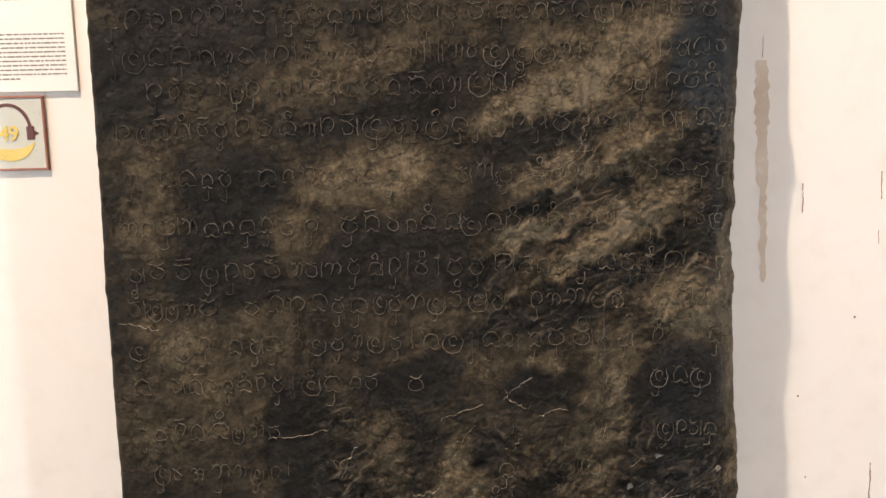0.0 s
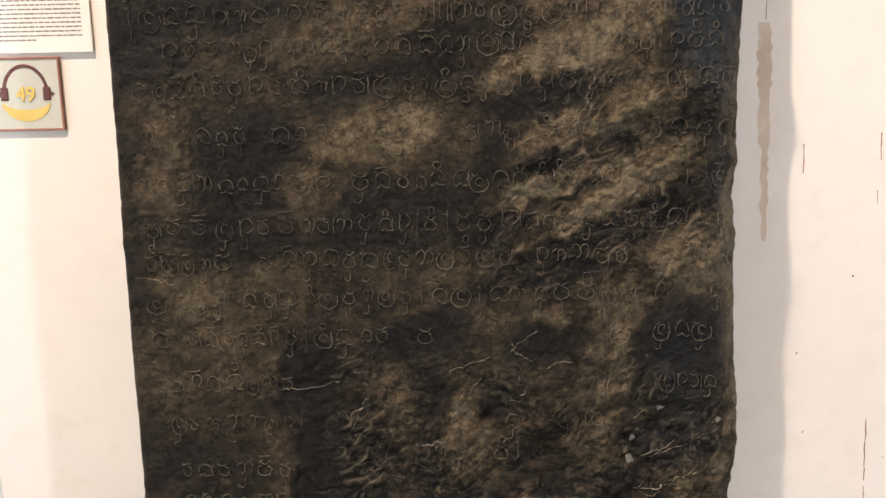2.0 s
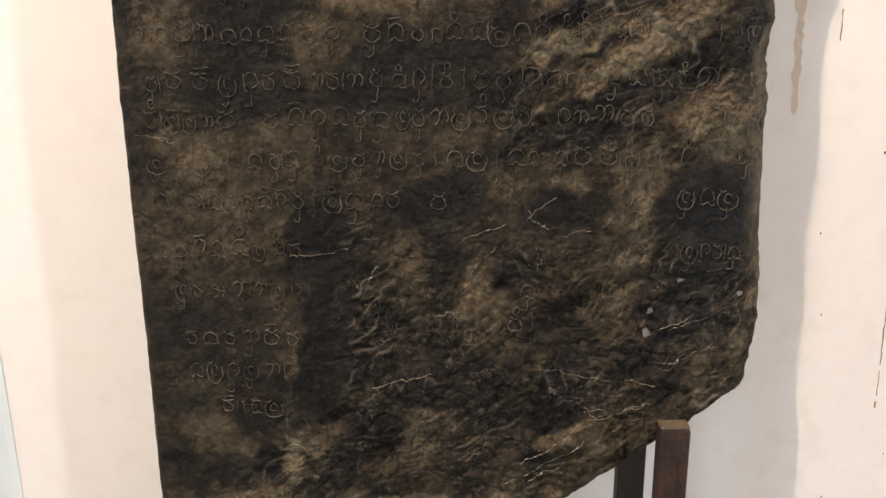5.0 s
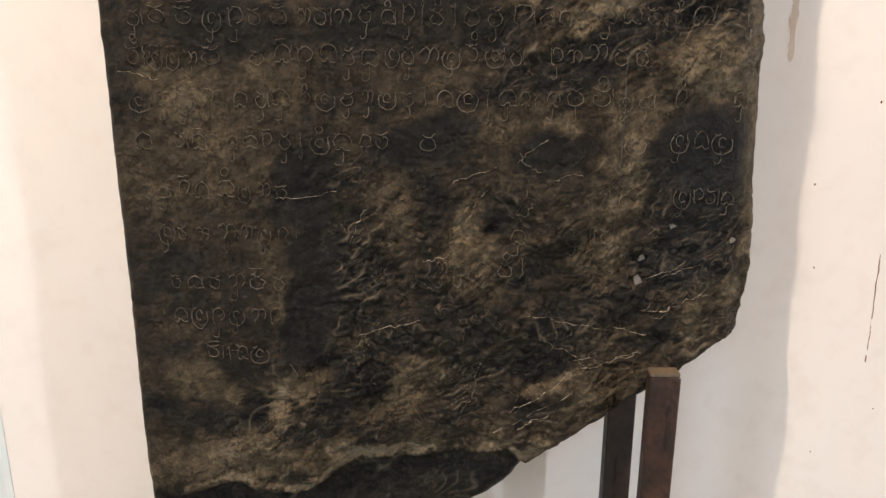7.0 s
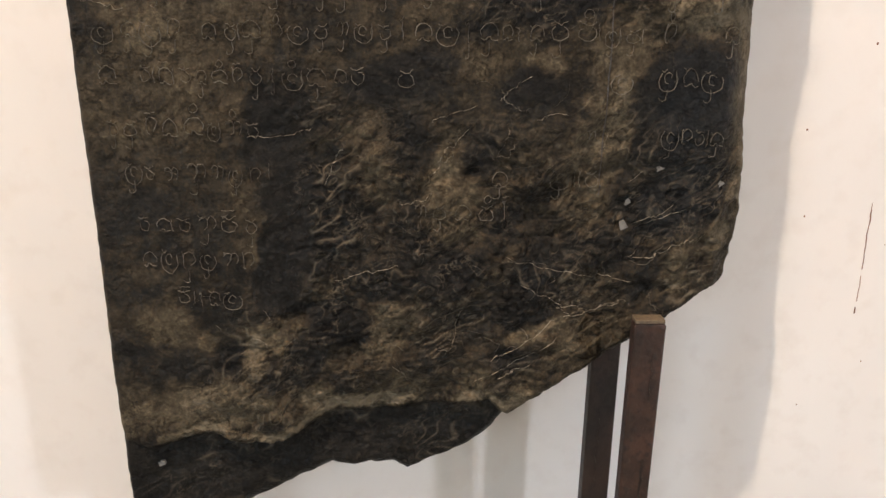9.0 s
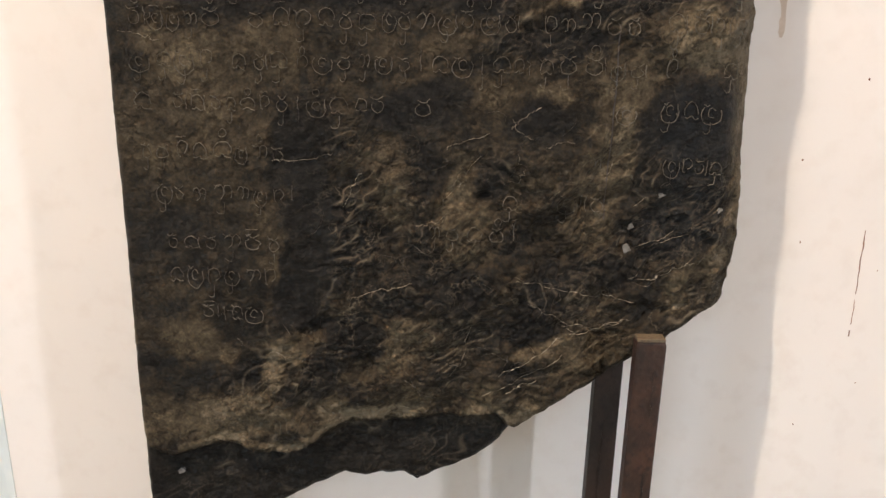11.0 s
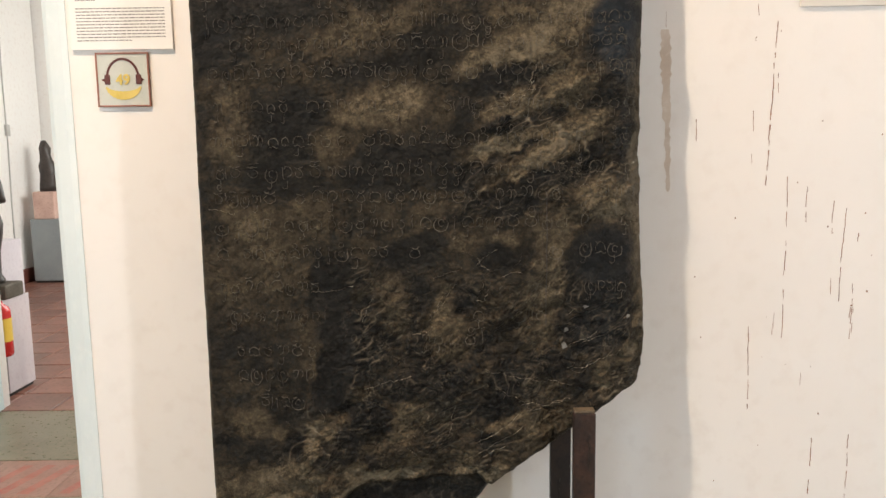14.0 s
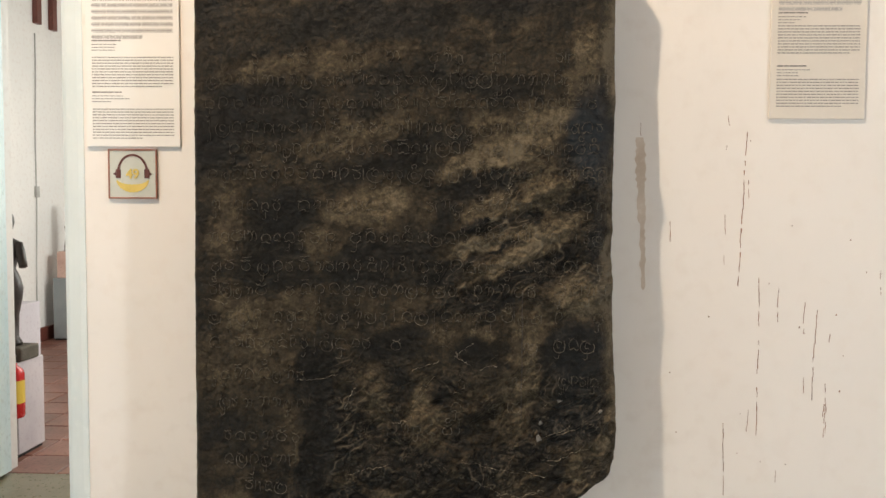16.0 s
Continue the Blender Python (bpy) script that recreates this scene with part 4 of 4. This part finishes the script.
def headphone_sign(x, z, w):
    """A square plate with a headphone drawing and a number."""
    s = tagged(empty("headphone_sign", (x, WALL_Y, z)), "square grey sign with a maroon headphone drawing and number 49", "sign")
    yf, r = WALL_Y - 0.005, w / 2
    part("plate", box(x - r + 0.003, yf, z - r + 0.003, x + r - 0.003, WALL_Y - 0.001, z + r - 0.003), SIGN_FACE, s)
    bm = bmesh.new()
    for a in ((x - r, z - r, x + r, z - r + 0.004), (x - r, z + r - 0.004, x + r, z + r), (x - r, z - r + 0.004, x - r + 0.004, z + r - 0.004), (x + r - 0.004, z - r + 0.004, x + r, z + r - 0.004)):
        box(a[0], yf - 0.0015, a[1], a[2], WALL_Y - 0.001, a[3], 0.0006, bm, 1)
    part("rim", bm, SIGN_RIM, s, "red-brown rim")
    ux = w / 0.126
    out = [(x + 0.040 * ux * math.cos(a), z + 0.004 + 0.047 * ux * math.sin(a)) for a in np.radians(np.linspace(8, 172, 22))]
    inn = [(x + 0.0345 * ux * math.cos(a), z + 0.004 + 0.0415 * ux * math.sin(a)) for a in np.radians(np.linspace(172, 8, 22))]
    part("headband", prism(out + inn, yf - 0.0008, yf + 0.001), MAROON, s, "dark maroon headband")
    for k in (-1, 1):
        cx = x + k * 0.037 * ux
        part("ear_cup", box(cx - 0.0065, yf - 0.0010, z - 0.011, cx + 0.0065, yf + 0.001, z + 0.012, 0.002), MAROON, s)
        part("ear_tip", prism([(cx + k * 0.0065, z + 0.0045), (cx + k * 0.014, z), (cx + k * 0.0065, z - 0.0045)], yf - 0.0008, yf + 0.001), MAROON, s)
    a0 = np.radians(np.linspace(188, 352, 26))
    low = [(x + (0.042 + 0.0012 * (k % 2)) * ux * math.cos(a), z - 0.012 + (0.034 + 0.0015 * (k % 2)) * ux * math.sin(a)) for k, a in enumerate(a0)]
    top = [(x + 0.0405 * ux * math.cos(a), z - 0.012 + (0.014 + 0.0015 * (k % 2)) * ux * math.sin(a)) for k, a in enumerate(a0[::-1])]
    part("crescent", prism(low + top[1:-1], yf - 0.0008, yf + 0.001), GOLD, s, "golden yellow scalloped crescent")
    curve = bpy.data.curves.new("number", "FONT")
    curve.body, curve.size, curve.align_x, curve.align_y, curve.extrude, curve.offset = "49", 0.034 * ux, "CENTER", "CENTER", 0.0008, 0.0008
    tmp = new("number", curve)
    bpy.context.view_layer.update()
    me = bpy.data.meshes.new_from_object(tmp.evaluated_get(bpy.context.evaluated_depsgraph_get()))
    bpy.data.objects.remove(tmp)
    me.materials.clear()
    me.materials.append(GOLD)
    me.transform(Matrix.Translation((x, yf - 0.0006, z - 0.001)) @ Matrix.Rotation(radians(90), 4, "X"))
    ob = new("number", me)
    ob.parent = s
    ob.matrix_parent_inverse = Matrix.Translation(s.location).inverted()
    ob["label"] = "golden yellow number 49"
    return s


headphone_sign(-0.736, 1.543, 0.126)


# ---- marks on the display wall ----
def wall_marks():
    rng = random.Random(12)
    # x, upper z, lower z, half width: scratches with rust in them
    runs = [(0.765, 1.695, 1.67, 0.0012), (0.762, 1.62, 1.61, 0.0012), (0.812, 1.655, 1.27, 0.0016), (0.850, 1.29, 0.88, 0.0013), (0.900, 1.265, 1.18, 0.0012), (0.966, 1.23, 1.15, 0.0011),
            (0.997, 1.235, 0.97, 0.0016), (1.030, 1.17, 1.13, 0.0010), (1.020, 1.02, 0.94, 0.0010), (0.770, 0.92, 0.71, 0.0016), (0.626, 1.43, 1.38, 0.0011), (1.152, 1.27, 1.245, 0.0011),
            (0.968, 1.04, 1.00, 0.0011), (0.762, 1.37, 1.31, 0.0009), (0.940, 0.655, 0.47, 0.0015), (1.033, 0.65, 0.47, 0.0013), (1.027, 0.965, 0.90, 0.0009), (0.762, 1.46, 1.40, 0.0009), (0.818, 1.535, 1.49, 0.0009), (1.022, 1.025, 0.886, 0.0010), (1.150, 1.31, 1.285, 0.0010), (0.905, 0.80, 0.77, 0.0008), (0.832, 0.97, 0.90, 0.0008)]
    for x, z1, z0, w in runs:
        w *= rng.uniform(0.9, 1.3)
        n = max(4, int((z1 - z0) / 0.012))
        for k in range(n):
            if rng.random() < 0.22:
                continue
            za, zb = z1 - (z1 - z0) * k / n, z1 - (z1 - z0) * (k + 1.04) / n
            part("scratch", prism([(x - w * rng.uniform(0.1, 0.9), zb), (x + w * rng.uniform(0.1, 0.9), zb), (x + w * rng.uniform(0.1, 0.9), za), (x - w * rng.uniform(0.1, 0.9), za)], WALL_Y - 0.0004, WALL_Y + 0.002), FLAKE, front)
            x += rng.gauss(0, 0.0008) - 0.0002
    for k in range(26):
        x, z, r = rng.uniform(0.62, 1.22), rng.uniform(0.45, 1.9), rng.uniform(0.0008, 0.0022)
        part("speck", prism([(x + r * math.cos(a) * rng.uniform(0.6, 1.2), z + r * 1.4 * math.sin(a) * rng.uniform(0.6, 1.2)) for a in (j * math.tau / 6 for j in range(6))], WALL_Y - 0.0006, WALL_Y + 0.002), FLAKE, front)
    # the strip of beige filler beside the stone
    lo, hi, n = 1.258, 1.64, 44
    lefts, rights = [], []
    for k in range(n + 1):
        f = k / n
        z = lo + (hi - lo) * f
        c = 0.5625 - 0.015 * f
        w = 0.0068 + 0.0035 * (f > 0.45) + 0.002 * (f > 0.72) - 0.004 * max(0, f - 0.9) * 10 - 0.004 * max(0, 0.15 - f) * 6
        lefts.append((c - w + rng.uniform(-0.003, 0.003), z))
        rights.append((c + w + rng.uniform(-0.0025, 0.0025), z))
    part("filler_strip", prism(lefts + rights[::-1], WALL_Y - 0.0003, WALL_Y + 0.002), PATCH, front, "beige unpainted filler strip")
    part("scratch", prism([(0.5480, 1.645), (0.5490, 1.645), (0.5488, 1.68), (0.5484, 1.68)], WALL_Y - 0.0005, WALL_Y + 0.002), FLAKE, front)


wall_marks()

# ---- the far room ----


def extinguisher(x, y, z):
    e = tagged(empty("fire_extinguisher", (x, y, z)), "small red fire extinguisher with a yellow sticker hung on a plinth", "fire extinguisher")
    r = 0.058
    part("body", stack([(x, y, z, r * 0.9, r * 0.9), (x, y, z + 0.012, r, r), (x, y, z + 0.25, r, r), (x, y, z + 0.275, r * 0.85, r * 0.85), (x, y, z + 0.295, r * 0.4, r * 0.4), (x, y, z + 0.31, r * 0.36, r * 0.36)], 28), RED_STEEL, e, "glossy red cylinder", True)
    bm = bmesh.new()
    for k in range(12):
        a0, a1 = radians(-75 + k * 10), radians(-65 + k * 10)
        q = [(x + (r + 0.0012) * math.cos(a), y + (r + 0.0012) * math.sin(a)) for a in (a0, a1)]
        bm.faces.new([bm.verts.new((q[0][0], q[0][1], z + 0.085)), bm.verts.new((q[1][0], q[1][1], z + 0.085)), bm.verts.new((q[1][0], q[1][1], z + 0.215)), bm.verts.new((q[0][0], q[0][1], z + 0.215))])
    part("sticker", bm, YELLOW, e, "yellow sticker")
    part("valve", stack([(x, y, z + 0.31, 0.016, 0.016), (x, y, z + 0.345, 0.016, 0.016)], 12), STEEL, e)
    part("lever", box(x - 0.012, y - 0.075, z + 0.345, x + 0.012, y + 0.02, z + 0.357, 0.003), BLACK, e)
    part("grip", tube([(x, y - 0.005, z + 0.335), (x, y - 0.04, z + 0.328), (x, y - 0.075, z + 0.315)], 0.007), BLACK, e)
    part("hose", tube([(x - 0.01, y - 0.02, z + 0.335), (x - 0.035, y - 0.05, z + 0.30), (x - 0.045, y - 0.055, z + 0.20), (x - 0.03, y - 0.062, z + 0.06)], 0.008), BLACK, e)
    part("bracket", box(x - 0.02, y + r - 0.002, z + 0.2, x + 0.02, y + r + 0.014, z + 0.26, 0.002), STEEL, e)
    return e


def plinth(x0, y0, x1, y1, h, material, label):
    p = tagged(empty("plinth", ((x0 + x1) / 2, (y0 + y1) / 2, 0)), label, "plinth", group="plinths in the far room")
    part("block", box(x0, y0, 0.02, x1, y1, h, 0.005), material, p)
    part("recessed_foot", box(x0 + 0.012, y0 + 0.012, 0, x1 - 0.012, y1 - 0.012, 0.02), BLACK, p, "dark recessed foot")
    return p


plinth(-2.86, 3.64, -2.475, 3.91, 0.56, LILAC, "low lilac-white painted plinth under a dark statue")
plinth(-3.05, 3.915, -2.68, 4.24, 0.85, LILAC, "taller lilac-white painted plinth behind the statue")
extinguisher(-2.462, 3.578, 0.262)
sb = part("pedestal_block", box(-2.75, 3.66, 0.56, -2.465, 3.85, 0.645, 0.012), BASE_STONE)
tagged(sb, "rough olive-grey stone base block on the plinth", "stone base")


def statue(x, y, z):
    """A standing figure as one plain shape."""
    bm = stack([(x, y, z, 0.085, 0.07), (x, y, z + 0.02, 0.085, 0.07), (x, y, z + 0.05, 0.068, 0.055), (x, y, z + 0.18, 0.072, 0.06), (x, y, z + 0.28, 0.092, 0.075), (x, y, z + 0.34, 0.098, 0.082),
                (x, y, z + 0.40, 0.084, 0.07), (x, y, z + 0.455, 0.058, 0.052), (x, y, z + 0.52, 0.072, 0.06), (x, y, z + 0.575, 0.092, 0.066), (x, y, z + 0.615, 0.088, 0.056), (x, y, z + 0.635, 0.045, 0.04),
                (x, y, z + 0.66, 0.032, 0.032), (x, y, z + 0.69, 0.045, 0.047), (x, y, z + 0.73, 0.054, 0.056), (x, y, z + 0.765, 0.050, 0.050), (x, y, z + 0.80, 0.032, 0.034), (x, y, z + 0.825, 0.012, 0.012)], 28)
    for k in (-1, 1):
        tube([(x + k * 0.080, y, z + 0.605), (x + k * 0.098, y - 0.01, z + 0.56), (x + k * 0.115, y - 0.02, z + 0.50), (x + k * 0.128, y - 0.03, z + 0.468)], [0.026, 0.027, 0.025, 0.023], 12, bm)
    ob = part("statue", bm, BRONZE, None, "", True)
    return tagged(ob, "dark stone standing figure with broken arms on a base", "statue")


statue(-2.605, 3.755, 0.645)

plinth(-4.44, 7.55, -4.12, 7.87, 0.69, GREY_PLINTH, "grey painted plinth against the far wall")
tagged(part("stone_block", box(-4.41, 7.58, 0.69, -4.18, 7.84, 0.985, 0.012), PINK_BOX), "pinkish sandstone block on the grey plinth", "stone block")
bm = stack([(-4.30, 7.72, 0.985, 0.085, 0.07), (-4.30, 7.72, 1.05, 0.09, 0.07), (-4.295, 7.72, 1.16, 0.075, 0.06), (-4.29, 7.72, 1.26, 0.09, 0.07), (-4.30, 7.72, 1.32, 0.07, 0.06), (-4.305, 7.72, 1.38, 0.055, 0.055), (-4.305, 7.72, 1.45, 0.06, 0.06), (-4.31, 7.72, 1.53, 0.025, 0.03)], 14)
for v in bm.verts:
    v.co += 0.016 * noise.noise_vector(v.co * 17)
tagged(part("carved_fragment", bm, BRONZE, None, "", True), "dark weathered carved stone fragment on a pink block", "sculpture")

# dark red hanging bars and a cable on the far wall
for y, z0 in ((7.50, 3.45), (7.81, 3.45)):
    tagged(part("wall_bar", box(-4.555, y - 0.045, z0, -4.50, y + 0.045, 4.35, 0.006), MAROON_PAINT), "dark red wooden bar fixed high on the wall", "bar", "bars on the far wall")
tagged(part("wall_cable", tube([(-4.552, 7.49 - 0.006 * k + 0.008 * math.sin(k * 1.3), 3.35 - 0.31 * k) for k in range(11)], 0.007, 6), CABLE), "thin grey cable running down the white wall", "cable")
tagged(part("cable_box", box(-4.558, 7.43, 1.58, -4.53, 7.49, 1.70, 0.004), CABLE), "small grey junction box on the cable", "junction box")

# ---- floor tiles ----


def tile_mesh(name, size, kind):
    """A cement tile with its pattern laid in."""
    h = size / 2 - 0.0012
    bm = box(-h, -h, -0.014, h, h, 0.0, 0.0008, segs=1)
    base, inlay = list(bm.faces), []
    if kind == "flower":
        for k in range(6):
            a = k * math.tau / 6 + 0.26
            c, s = math.cos(a), math.sin(a)
            leaf = [(0.022, 0.0), (0.06, 0.022), (0.105, 0.024), (0.135, 0.0), (0.105, -0.024), (0.06, -0.022)]
            inlay.append(bm.faces.new([bm.verts.new((u * c - v * s, u * s + v * c, 0.0008)) for u, v in leaf]))
        inlay.append(bm.faces.new([bm.verts.new((0.016 * math.cos(j), 0.016 * math.sin(j), 0.0008)) for j in np.linspace(0, math.tau, 8, endpoint=False)]))
    elif kind == "border":
        for u in (-0.12, -0.02, 0.08):
            inlay.append(bm.faces.new([bm.verts.new(p) for p in ((u - 0.03, -h * 0.85, 0.0008), (u + 0.02, -h * 0.85, 0.0008), (u + 0.09, h * 0.7, 0.0008), (u + 0.05, h * 0.7, 0.0008))]))
    for f in inlay:
        f.material_index = 1
    me = bpy.data.meshes.new(name)
    bmesh.ops.recalc_face_normals(bm, faces=base)
    bm.to_mesh(me)
    bm.free()
    me.materials.append(TILE_PINK if kind == "border" else TILE_GREY)
    me.materials.append(PETAL)
    return me


def lay(name, me, parent, x, y, turn=0):
    ob = new(name, me)
    ob.parent = parent
    ob.matrix_basis = pose(x, y, 0.0, 0, 0, turn)
    return ob


gallery_floor, far_floor = bpy.data.objects["floor"], bpy.data.objects["floor_far_room"]
T = 0.37
flower, border, plain = tile_mesh("flower_tile", T, "flower"), tile_mesh("border_tile", T, "border"), tile_mesh("plain_tile", T, "plain")
for i in range(8):
    for j in range(8):
        me = border if j == 0 else (flower if (i + j) % 2 else plain)
        lay("tile", me, gallery_floor, -3.4 + T * (i + 0.5) - 0.06, 2.735 - T * (j + 0.5), 90 * ((i * 3 + j) % 4) if j else 0)
part("tile_field", box(-4.995, -4.995, -0.012, 4.995, 2.735 - 8 * T - 0.003, -0.001), TILE_GREY, gallery_floor, "plain grey-green cement tiles")
part("tile_field", box(-0.50, 2.735 - 8 * T, -0.012, 4.995, 2.733, -0.001), TILE_GREY, gallery_floor, "plain grey-green cement tiles")
part("tile_field", box(-4.995, 2.735 - 8 * T, -0.012, -3.463, 2.733, -0.001), TILE_GREY, gallery_floor, "plain grey-green cement tiles")

TF = 0.30
bm = box(-TF / 2 + 0.004, -TF / 2 + 0.004, -0.014, TF / 2 - 0.004, TF / 2 - 0.004, 0, 0.004, segs=1)
terra = finish(bm, "terracotta_tile", TERRA)
rng = random.Random(9)
for i in range(13):
    for j in range(16):
        ob = lay("tile", terra, far_floor, -4.53 + TF * (i + 0.5), 3.405 + TF * (j + 0.5))
        ob.location.z = rng.uniform(-0.002, 0.001)
